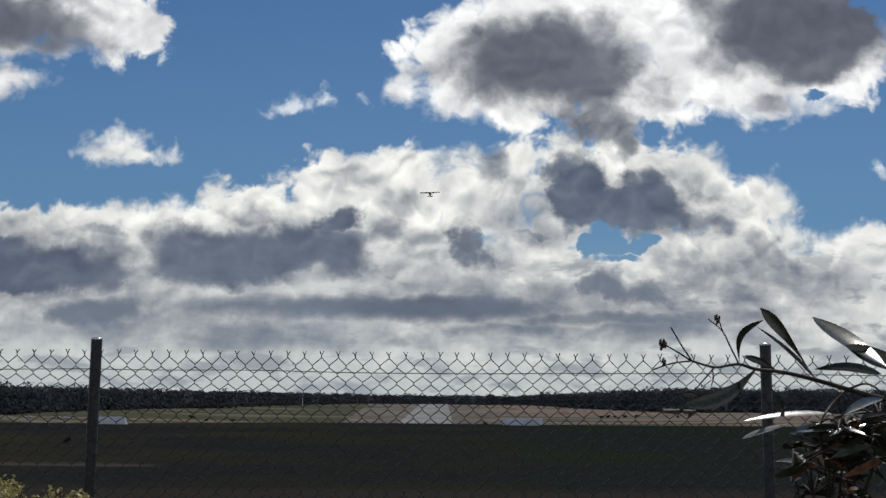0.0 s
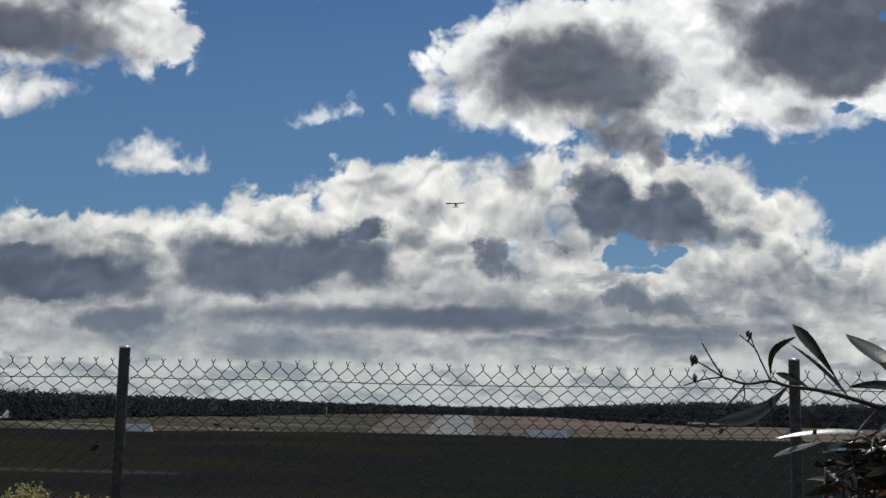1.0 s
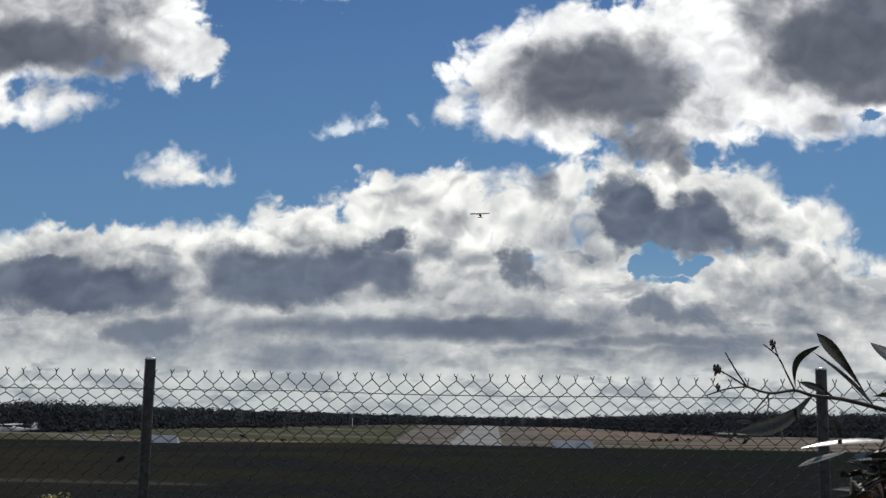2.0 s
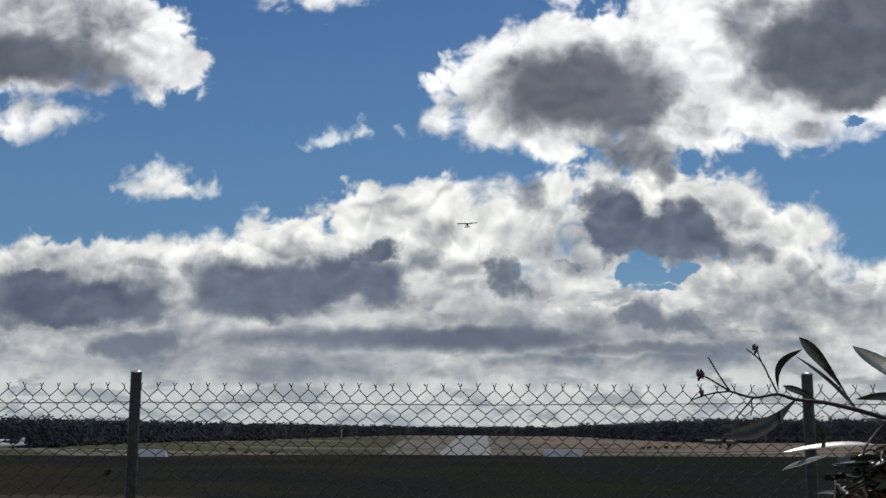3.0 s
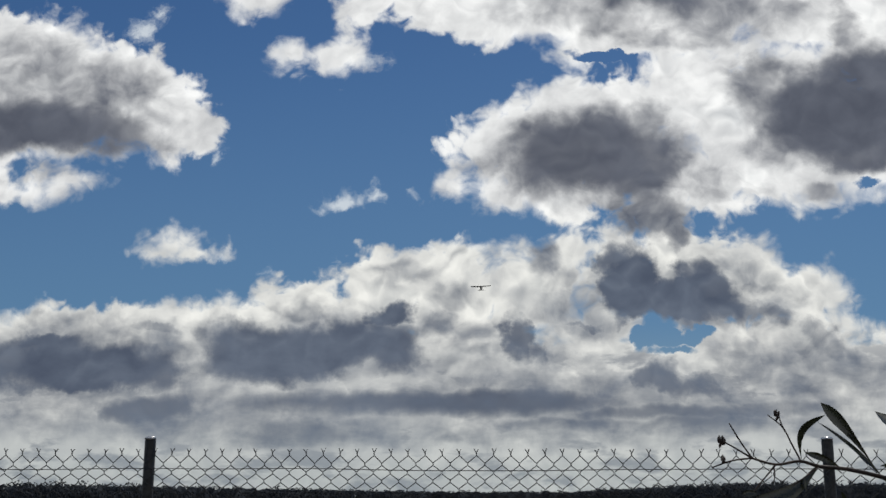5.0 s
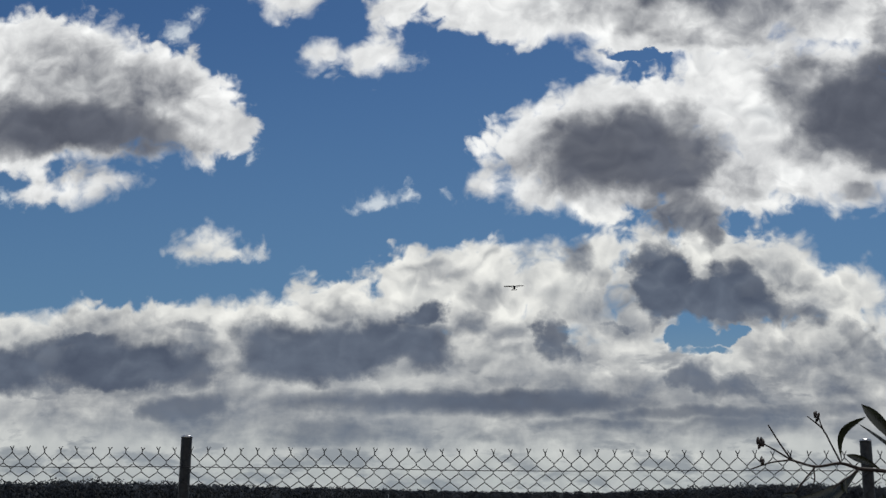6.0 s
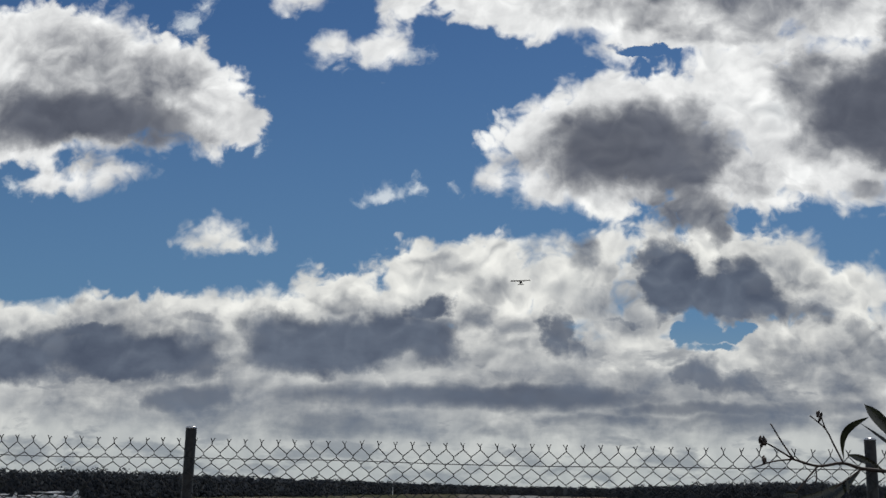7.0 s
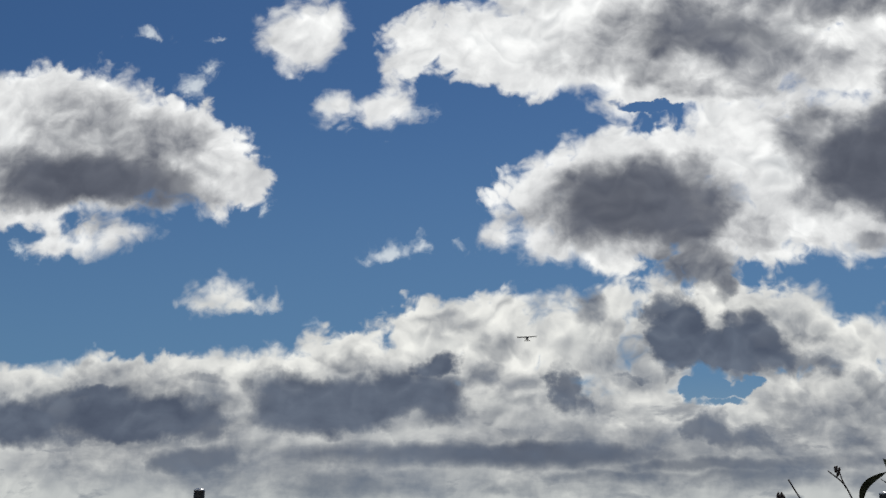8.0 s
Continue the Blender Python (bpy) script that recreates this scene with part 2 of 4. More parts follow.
dim.patch(0.065, 0.117, 0.0295, 0.0089, 0.35, 1.00, 0)
# heap over the open blue, dark below
dim.patch(-0.430, 0.333, 0.1129, 0.0365, 1.0, 1.10, -4, 0.3054)
dim.patch(-0.360, 0.325, 0.0640, 0.0308, 0.9, 1.10, -14, 0.2975)
dim.patch(-0.422, 0.369, 0.0812, 0.0560, 0.58, 1.30, -6)
dim.patch(-0.345, 0.346, 0.0588, 0.0498, 0.5, 1.30, -25)
dim.patch(-0.451, 0.397, 0.0382, 0.0227, 0.3, 1.20, 0)
dim.patch(-0.426, 0.289, 0.0373, 0.0087, 0.4, 1.20, 0)
# heap over the airfield
dim.patch(0.084, 0.302, 0.0842, 0.0416, 0.98, 0.90, 8)
dim.patch(0.130, 0.291, 0.0406, 0.0477, 0.9, 0.90, 0)
dim.patch(0.141, 0.331, 0.0204, 0.0269, 0.7, 1.00, 0)
dim.patch(0.038, 0.308, 0.0308, 0.0257, 0.75, 1.10, 20)
dim.patch(-0.008, 0.287, 0.0282, 0.0160, 0.35, 1.20, 0)
dim.patch(0.138, 0.249, 0.0452, 0.0240, 0.75, 0.90, -8)
dim.patch(0.160, 0.231, 0.0210, 0.0124, 0.7, 0.90, 0)
dim.patch(0.195, 0.269, 0.0552, 0.0189, 0.4, 1.20, 0)
dim.patch(0.078, 0.260, 0.0608, 0.0147, 0.45, 1.20, 0)
dim.patch(0.309, 0.334, 0.0755, 0.0482, 1.0, 0.70, -6)
dim.patch(0.350, 0.347, 0.0653, 0.0537, 1.0, 0.70, 0)
dim.patch(0.244, 0.354, 0.0356, 0.0325, 0.75, 0.90, -20)
dim.patch(0.332, 0.305, 0.0449, 0.0211, 0.95, 0.80, 0)
dim.patch(0.256, 0.300, 0.0301, 0.0212, 0.45, 1.10, 0)
dim.patch(0.289, 0.261, 0.0348, 0.0104, 0.35, 1.10, 0)
dim.patch(0.324, 0.413, 0.0153, 0.0331, 0.55, 1.00, 10)
# sheet overhead
dim.patch(0.162, 0.464, 0.0994, 0.0340, 0.85, 1.20, -6)
dim.patch(0.098, 0.428, 0.0888, 0.0191, 0.55, 1.30, -10)
dim.patch(0.046, 0.446, 0.0474, 0.0226, 0.3, 1.30, 0)
dim.patch(0.234, 0.442, 0.0570, 0.0336, 0.55, 1.20, 0)
dim.patch(0.278, 0.498, 0.0938, 0.0286, 0.7, 1.20, 0)
dim.patch(0.196, 0.412, 0.0465, 0.0122, 0.35, 1.20, 0)
wisp = Heap(bent, 0.1)
wisp.puff(-0.377, 0.481, 0.024, 0.009, 3)
wisp.puff(-0.316, 0.475, 0.016, 0.004, 2.5)
wisp.puff(-0.137, 0.258, 0.028, 0.011, 2.6)
wisp.puff(-0.107, 0.266, 0.009, 0.018, 3)
wisp.puff(-0.163, 0.253, 0.015, 0.006, 3)
wisp.puff(-0.202, 0.192, 0.017, 0.007, 1.6)
wisp.puff(-0.408, 0.173, 0.014, 0.005, 2)
wisp.puff(-0.334, 0.427, 0.016, 0.016, 3)
wisp.puff(-0.320, 0.442, 0.012, 0.014, 3.2)
wisp.puff(0.385, 0.202, 0.011, 0.012, 3.4)
wisp.puff(-0.488, 0.267, 0.017, 0.017, 2.8)
wisp.puff(-0.116, 0.388, 0.021, 0.011, 2.8)
wisp.puff(-0.197, 0.401, 0.018, 0.016, 3)
wisp.puff(-0.245, 0.215, 0.017, 0.006, 3)
wisp.puff(-0.080, 0.269, 0.009, 0.004, 3)
wisp.puff(-0.255, 0.307, 0.007, 0.013, 3)
hole = Heap(torn, 0.1)
hole.puff(0.097, 0.395, 0.0415, 0.0072, 1.0)
hole.puff(0.144, 0.132, 0.0235, 0.0099, 1.6)
hole.puff(0.174, 0.133, 0.0166, 0.0099, 1.6)
hole.puff(0.127, 0.129, 0.0128, 0.0129, 1.2)
hole.puff(0.158, 0.121, 0.0244, 0.0049, 1.2)
hole.puff(0.100, 0.105, 0.0176, 0.0044, 1.2)
hole.puff(0.337, 0.271, 0.0223, 0.0047, 1.2)

curl = W.noise(flat, 20.0, 3.0, 0.5, "Color")
slight = W.vec("MULTIPLY_ADD", curl, (0.034, 0.034, 0.0), flat)
fine = W.noise(slight, 30.0, 8.0, 0.57)
soft = W.noise(W.vec("MULTIPLY", slight, (0.85, 1.15, 1.0)), 21.0, 4.0, 0.5)
broad = W.noise(flat, 7.0, 2.0, 0.5)
swell = billows(slight)
FOLDS = ((15.0, 0.58), (33.0, 0.42))
folds = W.math("SUBTRACT", billows(slight, FOLDS), billows(W.vec("ADD", slight, (-0.0020, 0.0070, 0.0)), FOLDS))
lit = W.math("MULTIPLY", folds, W.math("MULTIPLY", W.ramp(height, 0.05, 0.17, 0.18, 0.80), W.ramp(height, 0.20, 0.28, 1.0, 0.6)))

# towards the horizon the cumulus close up into layers
layer = W.noise(W.vec("MULTIPLY", W.vec("MULTIPLY_ADD", drift, (0.03, 0.02, 0.0), flat), (16.0, 44.0, 1.0)), 1.0, 6.0, 0.58)
low = W.ramp(height, 0.17, 0.10)
soft = W.math("MULTIPLY_ADD", W.math("SUBTRACT", layer, soft), W.math("MULTIPLY", low, 0.75), soft)
haze = W.ramp(height, 0.085, 0.0)
high = W.ramp(height, 0.20, 0.27)

rim = W.math("MULTIPLY_ADD", swell, 0.40, W.math("MULTIPLY_ADD", fine, 1.10, -0.735))
thick = W.math("MAXIMUM", white.out, W.math("MULTIPLY_ADD", low, 2.0, -1.0))
thick = W.math("SUBTRACT", thick, W.math("MAXIMUM", W.math("MULTIPLY", hole.out, 3.6), 0.0))
thick = W.math("ADD", thick, rim)
cover = W.ramp(thick, -0.10, W.ramp(broad, 0.40, 0.62, 0.16, 0.46))

depth = W.math("MAXIMUM", W.math("MULTIPLY", W.math("MAXIMUM", dark.out, band.out), W.math("MULTIPLY_ADD", haze, -0.12, 1.0)), dim.out)
edge = W.math("MULTIPLY", depth, W.math("SUBTRACT", 1.0, depth))
grey = W.math("MULTIPLY_ADD", W.math("MULTIPLY", edge, W.math("MULTIPLY_ADD", fine, 2.0, W.math("MULTIPLY_ADD", soft, 3.0, -2.5))), 2.4, depth)
grey = W.math("SUBTRACT", grey, W.math("MULTIPLY", lit, W.math("MULTIPLY_ADD", edge, 1.3, 0.10)), None, True)
veil = W.math("MULTIPLY", W.ramp(W.math("SUBTRACT", layer, W.math("MULTIPLY", lit, 0.3)), 0.44, 0.62), W.math("MULTIPLY", low, W.math("MULTIPLY_ADD", haze, -0.10, 0.62)))
grey = W.math("MAXIMUM", grey, veil)
grey = W.math("MULTIPLY", grey, W.math("MULTIPLY_ADD", grey, -0.55, 1.55))
core = W.ramp(W.math("ADD", thick, W.math("MULTIPLY_ADD", broad, 1.0, -0.5)), 0.15, 1.1)
bright = W.math("MULTIPLY_ADD", core, W.math("MULTIPLY_ADD", high, 0.20, -0.38), 1.12)
bright = W.math("ADD", bright, W.math("MULTIPLY_ADD", lit, 0.80, W.math("MULTIPLY_ADD", fine, 0.34, -0.17)))
bright = W.math("ADD", bright, W.math("MULTIPLY_ADD", soft, 1.1, -0.55), None, True)
pale = W.mix(bright, rgb(0.19, 0.228, 0.275), W.mix(high, rgb(1.00, 1.00, 0.95), rgb(1.10, 1.11, 1.10)))
pale = W.mix(W.math("MULTIPLY", haze, 0.55), pale, rgb(0.37, 0.425, 0.430))
deep = W.math("ADD", W.math("MULTIPLY_ADD", broad, 0.6, 0.1), W.math("MULTIPLY_ADD", lit, 0.35, W.math("MULTIPLY_ADD", soft, 0.6, W.math("MULTIPLY_ADD", fine, 0.4, -0.27))))
dull = W.mix(W.ramp(deep, 0.35, 0.95), W.mix(high, rgb(0.078, 0.098, 0.145), rgb(0.090, 0.101, 0.134)), W.mix(high, rgb(0.165, 0.200, 0.262), rgb(0.160, 0.176, 0.218)))
dull = W.mix(W.math("MULTIPLY", haze, 0.5), dull, rgb(0.185, 0.235, 0.285))
cloud = W.mix(grey, pale, dull)

clear = W.add("ShaderNodeTexSky", sky_type="NISHITA", sun_disc=False, sun_elevation=radians(SUN_EL),
              sun_rotation=radians(SUN_AZ), air_density=1.0, dust_density=0.3, ozone_density=2.0)
blue = W.mix(1.0, clear.outputs[0], rgb(0.0225, 0.036, 0.0505), "MULTIPLY")
blue = W.mix(W.ramp(height, 0.48, 0.12, 0.0, 0.5), blue, rgb(0.13, 0.25, 0.40))
blue = W.mix(W.ramp(height, 0.16, 0.09, 0.0, 0.5), blue, rgb(0.24, 0.35, 0.44))

# broken cloud all round, out of the way the camera looks
round_noise = W.noise(way, 3.2, 5.0, 0.55)
round_cover = W.ramp(round_noise, 0.44, 0.58)
round_cloud = W.mix(W.ramp(round_noise, 0.5, 0.72), rgb(0.75, 0.77, 0.78), rgb(0.25, 0.26, 0.29))
front = W.ramp(split.outputs[1], 0.45, 0.75)
# torn scraps in the blue
threads = W.math("ADD", wisp.out, W.math("MULTIPLY_ADD", W.noise(bent, 48.0, 5.0, 0.62), 2.4, -1.25))
scraps = W.mix(W.ramp(threads, 0.05, 1.0, 0.0, 0.78), blue, rgb(0.80, 0.86, 0.90))
view_sky = W.mix(cover, scraps, cloud)
round_sky = W.mix(round_cover, blue, round_cloud)
sky = W.mix(front, round_sky, view_sky)
background = W.add("ShaderNodeBackground")
W.put(background.inputs[0], sky)
background.inputs[1].default_value = 1.0
W.tree.links.new(background.outputs[0], W.add("ShaderNodeOutputWorld").inputs[0])


# ---- materials ----
def material(name, paint, rough=0.8, spec=0.3, metal=0.0):
    """paint(n, at) gives a base colour and a relief (or None) from the object's own coordinates."""
    m = bpy.data.materials.new(name)
    m.use_nodes = True
    n = Nodes(m.node_tree)
    bsdf = m.node_tree.nodes["Principled BSDF"]
    at = n.add("ShaderNodeNewGeometry").outputs["Position"]
    colour, relief, deep = paint(n, at)
    n.put(bsdf.inputs["Base Color"], colour)
    n.put(bsdf.inputs["Roughness"], rough)
    n.put(bsdf.inputs["Metallic"], metal)
    n.put(bsdf.inputs["Specular IOR Level"], spec)
    if relief is not None:
        b = n.add("ShaderNodeBump")
        b.inputs["Distance"].default_value = deep
        n.put(b.inputs["Height"], relief)
        n.put(bsdf.inputs["Normal"], b.outputs[0])
    return m


def speckled(a, b, scale, big=None, deep=0.0):
    def paint(n, at):
        g = n.noise(at, scale, 5.0, 0.6)
        c = n.mix(n.ramp(g, 0.35, 0.65), rgb(*a), rgb(*b))
        if big:
            c = n.mix(n.ramp(n.noise(at, big[0], 3.0), 0.42, 0.6), c, n.mix(1.0, c, rgb(*big[1]), "MULTIPLY"))
        return c, (g if deep else None), deep
    return paint


def ground_paint(n, at):
    sep = n.add("ShaderNodeSeparateXYZ")
    n.put(sep.inputs[0], at)
    x, y = sep.outputs[0], sep.outputs[1]
    grain = n.noise(at, 3.0, 6.0, 0.65)
    patch = n.noise(at, 0.09, 4.0, 0.6)
    # near grass: the shadow of a cloud is put into its dark colours
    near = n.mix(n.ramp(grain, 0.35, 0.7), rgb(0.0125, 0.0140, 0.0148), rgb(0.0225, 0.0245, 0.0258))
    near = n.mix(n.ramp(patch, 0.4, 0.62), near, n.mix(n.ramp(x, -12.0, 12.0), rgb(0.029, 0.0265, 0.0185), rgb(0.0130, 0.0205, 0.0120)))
    # worn dirt track near the fence and a bare strip further out
    wobble = n.math("MULTIPLY_ADD", n.noise(n.vec("MULTIPLY", at, (0.25, 1.0, 0.0)), 1.0, 4.0), 2.4, -1.2)
    yy = n.math("ADD", y, wobble)
    near = n.mix(n.ramp(yy, 21.0, 19.6), near, n.mix(grain, rgb(0.022, 0.019, 0.018), rgb(0.040, 0.034, 0.031)))
    bare = n.math("MULTIPLY", n.math("MULTIPLY", n.ramp(yy, 25.2, 25.9), n.ramp(yy, 27.2, 26.6)), n.ramp(n.math("ADD", x, n.math("MULTIPLY", wobble, 2.0)), -5.6, -7.4))
    near = n.mix(bare, near, n.mix(grain, rgb(0.034, 0.033, 0.028), rgb(0.072, 0.067, 0.058)))
    # airfield: dry grass, bare earth and greener strips across the runway's line
    strip_at = n.vec("MULTIPLY", at, (0.004, 0.030, 0.0))
    strip = n.noise(strip_at, 1.0, 5.0, 0.6)
    wide = n.noise(n.vec("MULTIPLY", at, (0.006, 0.006, 0.0)), 1.0, 3.0, 0.5)
    dry = n.mix(n.ramp(wide, 0.4, 0.6), rgb(0.155, 0.135, 0.117), rgb(0.205, 0.155, 0.130))
    green = n.mix(n.ramp(grain, 0.3, 0.7), rgb(0.048, 0.053, 0.032), rgb(0.090, 0.089, 0.060))
    left = n.ramp(x, -20.0, -70.0)
    lines = n.noise(n.vec("MULTIPLY", at, (0.003, 0.055, 0.0)), 1.0, 4.0, 0.65)
    field = n.mix(n.ramp(n.math("ADD", strip, n.math("MULTIPLY", left, 0.13)), 0.50, 0.60), dry, green)
    field = n.mix(n.math("MULTIPLY", n.ramp(lines, 0.58, 0.64), 0.75), field, n.mix(grain, rgb(0.16, 0.15, 0.128), rgb(0.25, 0.23, 0.20)))
    field = n.mix(n.math("MULTIPLY", n.ramp(lines, 0.42, 0.36), 0.6), field, rgb(0.05, 0.05, 0.035))
    # pale worn strips before the parked aircraft
    worn = n.math("MULTIPLY", n.math("MULTIPLY", n.ramp(yy, 246.0, 252.0), n.ramp(yy, 268.0, 262.0)), n.ramp(x, -40.0, -62.0))
    field = n.mix(n.math("MULTIPLY", worn, n.ramp(wide, 0.36, 0.52)), field, n.mix(grain, rgb(0.17, 0.16, 0.135), rgb(0.26, 0.24, 0.20)))
    # from the cloud-shadowed near colours to the sunlit airfield's own
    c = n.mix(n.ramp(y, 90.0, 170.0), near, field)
    return c, grain, 0.05


M_ground = material("ground", ground_paint, 1.0, 0.0)
M_runway = material("runway_asphalt", speckled((0.20, 0.205, 0.20), (0.27, 0.27, 0.26), 0.3, (0.02, (0.8, 0.8, 0.8))), 0.9, 0.1)
M_shoulder = material("runway_shoulder", speckled((0.125, 0.115, 0.106), (0.195, 0.172, 0.157), 0.05, (0.012, (0.75, 0.76, 0.68))), 1.0, 0.0)
# bluish leaf colour with the haze of distance painted in
M_wood = material("hazed_far_leaves", speckled((0.052, 0.060, 0.070), (0.072, 0.078, 0.082), 0.10, (0.02, (0.8, 0.8, 0.85))), 1.0, 0.0)
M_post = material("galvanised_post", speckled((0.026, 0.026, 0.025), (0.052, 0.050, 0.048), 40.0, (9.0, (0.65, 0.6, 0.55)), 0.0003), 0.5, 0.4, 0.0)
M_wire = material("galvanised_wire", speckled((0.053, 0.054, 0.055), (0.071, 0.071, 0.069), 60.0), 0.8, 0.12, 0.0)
M_board = material("white_marker_paint", speckled((0.38, 0.41, 0.45), (0.48, 0.50, 0.53), 2.0, (0.8, (0.8, 0.8, 0.8))), 0.5, 0.4)
M_white = material("white_aircraft_paint", speckled((0.72, 0.73, 0.74), (0.80, 0.80, 0.80), 1.0), 0.25, 0.6)
M_dark = material("dark_aircraft_paint", speckled((0.02, 0.022, 0.025), (0.035, 0.035, 0.04), 1.0), 0.5, 0.4)
M_glass = material("canopy_glass", speckled((0.02, 0.025, 0.03), (0.03, 0.03, 0.035), 1.0), 0.08, 0.6)
M_tyre = material("tyre_rubber", speckled((0.02, 0.02, 0.02), (0.03, 0.03, 0.03), 8.0), 0.9, 0.2)
M_leaf = material("gum_leaf", speckled((0.022, 0.027, 0.013), (0.046, 0.052, 0.026), 60.0, (14.0, (0.8, 0.7, 0.5)), 0.0002), 0.22, 0.7)
M_twig = material("gum_twig", speckled((0.032, 0.023, 0.018), (0.068, 0.044, 0.033), 90.0, None, 0.0004), 0.6, 0.4)


M_cap = material("zinc_cap", speckled((0.5, 0.5, 0.5), (0.62, 0.62, 0.62), 50.0), 0.28, 0.5, 0.8)


# ---- building blocks ----
def part(name, bm, mat, parent=None, label="", smooth=False):
    me = bpy.data.meshes.new(name)
    bm.to_mesh(me)
    bm.free()
    me.materials.append(mat)
    if smooth:
        me.polygons.foreach_set("use_smooth", [True] * len(me.polygons))
    ob = new(name, me)
    ob.parent = parent
    if label:
        tagged(ob, label)
    return ob


def ring_tube(bm, points, radii, sides=6, cap=True):
    """A tube through points, with a radius at each."""
    pts = [Vector(p) for p in points]
    rings = []
    for i, p in enumerate(pts):
        t = (pts[min(i + 1, len(pts) - 1)] - pts[max(i - 1, 0)]).normalized()
        a = t.cross(Vector((0.31, 0.2, 0.93)) if abs(t.z) < 0.9 else Vector((1, 0, 0))).normalized()
        b = t.cross(a)
        r = radii[i]
        rings.append([bm.verts.new(p + a * r * math.cos(q) + b * r * math.sin(q))
                      for q in (2 * math.pi * k / sides for k in range(sides))])
    for lo, hi in zip(rings, rings[1:]):
        for k in range(sides):
            bm.faces.new((lo[k], lo[(k + 1) % sides], hi[(k + 1) % sides], hi[k]))
    if cap:
        bm.faces.new(rings[0][::-1])
        bm.faces.new(rings[-1])


def smoothed(points, steps=4):
    """A Catmull-Rom line through points."""
    p = [Vector(q) for q in points]
    p = [p[0] * 2 - p[1]] + p + [p[-1] * 2 - p[-2]]
    out = []
    for a, b, c, d in zip(p, p[1:], p[2:], p[3:]):
        for k in range(steps):
            t = k / steps
            out.append(0.5 * ((2 * b) + (c - a) * t + (2 * a - 5 * b + 4 * c - d) * t * t + (3 * b - a - 3 * c + d) * t ** 3))
    return out + [p[-2]]


def box(bm, lo, hi):
    m = Matrix.Translation((Vector(lo) + Vector(hi)) / 2) @ Matrix.Diagonal((*(Vector(hi) - Vector(lo)), 1))
    return bmesh.ops.create_cube(bm, size=1.0, matrix=m)["verts"]


def thing(name, label, category, at=(0, 0, 0), group=""):
    ob = tagged(new(name), label, category, group)
    ob.location = at
    return ob


# ---- ground: level paddock, a brow, and the airfield lower beyond it ----
def ease(x, a, b):
    t = min(1.0, max(0.0, (x - a) / (b - a)))
    return t * t * (3 - 2 * t)


def ground_height(x, y):
    h = -14.1 * ease(y, 62, 420) - 0.9 * ease(y, 62, 84) * (1 - ease(y, 150, 300))
    h += 0.14 * ease(x, -20, -6) * ease(y, 20, 50) * (1 - ease(y, 63, 80))
    h += 6.5 * min(1.0, max(0.0, (y - 660) / 640)) + 3.0 * ease(y, 1300, 3500)
    h += 2.6 * ease(y, 350, 640) * ease(abs(x), 90, 260)
    h += 5.0 * ease(-x, 60, 100) * ease(y, 190, 270) * (1 - ease(y, 380, 470))
    rough = ease(abs(y), 10, 40)
    return h + rough * 0.05 * noise.noise((x * 0.15, y * 0.15, 0)) + 0.5 * ease(y, 150, 400) * noise.noise((x * 0.01, y * 0.01, 3))


def build_ground():
    ys = sorted({*range(-400, 0, 40), *range(0, 90, 2), *range(90, 460, 10), *range(460, 1600, 20), *range(1600, 4801, 200)})
    xs = sorted({*range(-3600, -600, 200), *range(-600, -60, 20), *range(-60, 61, 3), *range(80, 601, 20), *range(800, 3601, 200)})
    bm = bmesh.new()
    grid = [[bm.verts.new((x, y, ground_height(x, y))) for x in xs] for y in ys]
    for a, b in zip(grid, grid[1:]):
        for k in range(len(xs) - 1):
            bm.faces.new((a[k], a[k + 1], b[k + 1], b[k]))
    tagged(part("ground", bm, M_ground, smooth=True), "mown paddock painted dark as under cloud shadow, falling to a dry pale airfield", "ground", kind="structure")


build_ground()


def ribbon(name, mat, x0, x1, y0, y1, lift, label, category):
    bm = bmesh.new()
    n = 48
    rows = []
    for i in range(n + 1):
        y = y0 + (y1 - y0) * i / n
        rows.append([bm.verts.new((x, y, ground_height(x, y) + lift)) for x in np.linspace(x0[0] + (x0[1] - x0[0]) * i / n, x1[0] + (x1[1] - x1[0]) * i / n, 7)])
    for a, b in zip(rows, rows[1:]):
        for k in range(6):
            bm.faces.new((a[k], a[k + 1], b[k + 1], b[k]))
    return tagged(part(name, bm, mat), label, category, kind="structure")


RUN_X = -9.9
ribbon("runway_shoulder", M_shoulder, (RUN_X - 44, RUN_X - 72), (RUN_X + 44, RUN_X + 50), 560, 1290, 0.12, "pale dry shoulder strip along the runway", "ground")
ribbon("runway", M_runway, (RUN_X - 15.5, RUN_X - 15.5), (RUN_X + 15.5, RUN_X + 15.5), 600, 1300, 0.25, "pale grey asphalt runway climbing gently away", "runway")


# ---- far woods ----
def lerp_table(x, table):
    for (a, p), (b, q) in zip(table, table[1:]):
        if x <= b:
            t = max(0.0, (x - a) / (b - a))
            return p + (q - p) * t
    return table[-1][1]


WOOD_FAR = [(-0.9, 520), (-0.55, 600), (-0.38, 680), (-0.2, 950), (-0.06, 1340), (0.06, 1340), (0.13, 1100), (0.2, 930), (0.45, 840), (0.9, 800)]
WOOD_TOP = [(-0.9, 0.008), (-0.45, 0.0078), (-0.38, 0.0086), (-0.2, 0.0045), (-0.05, 0.0015), (0.06, 0.0018), (0.13, 0.0065), (0.2, 0.0110), (0.45, 0.0110), (0.9, 0.011)]


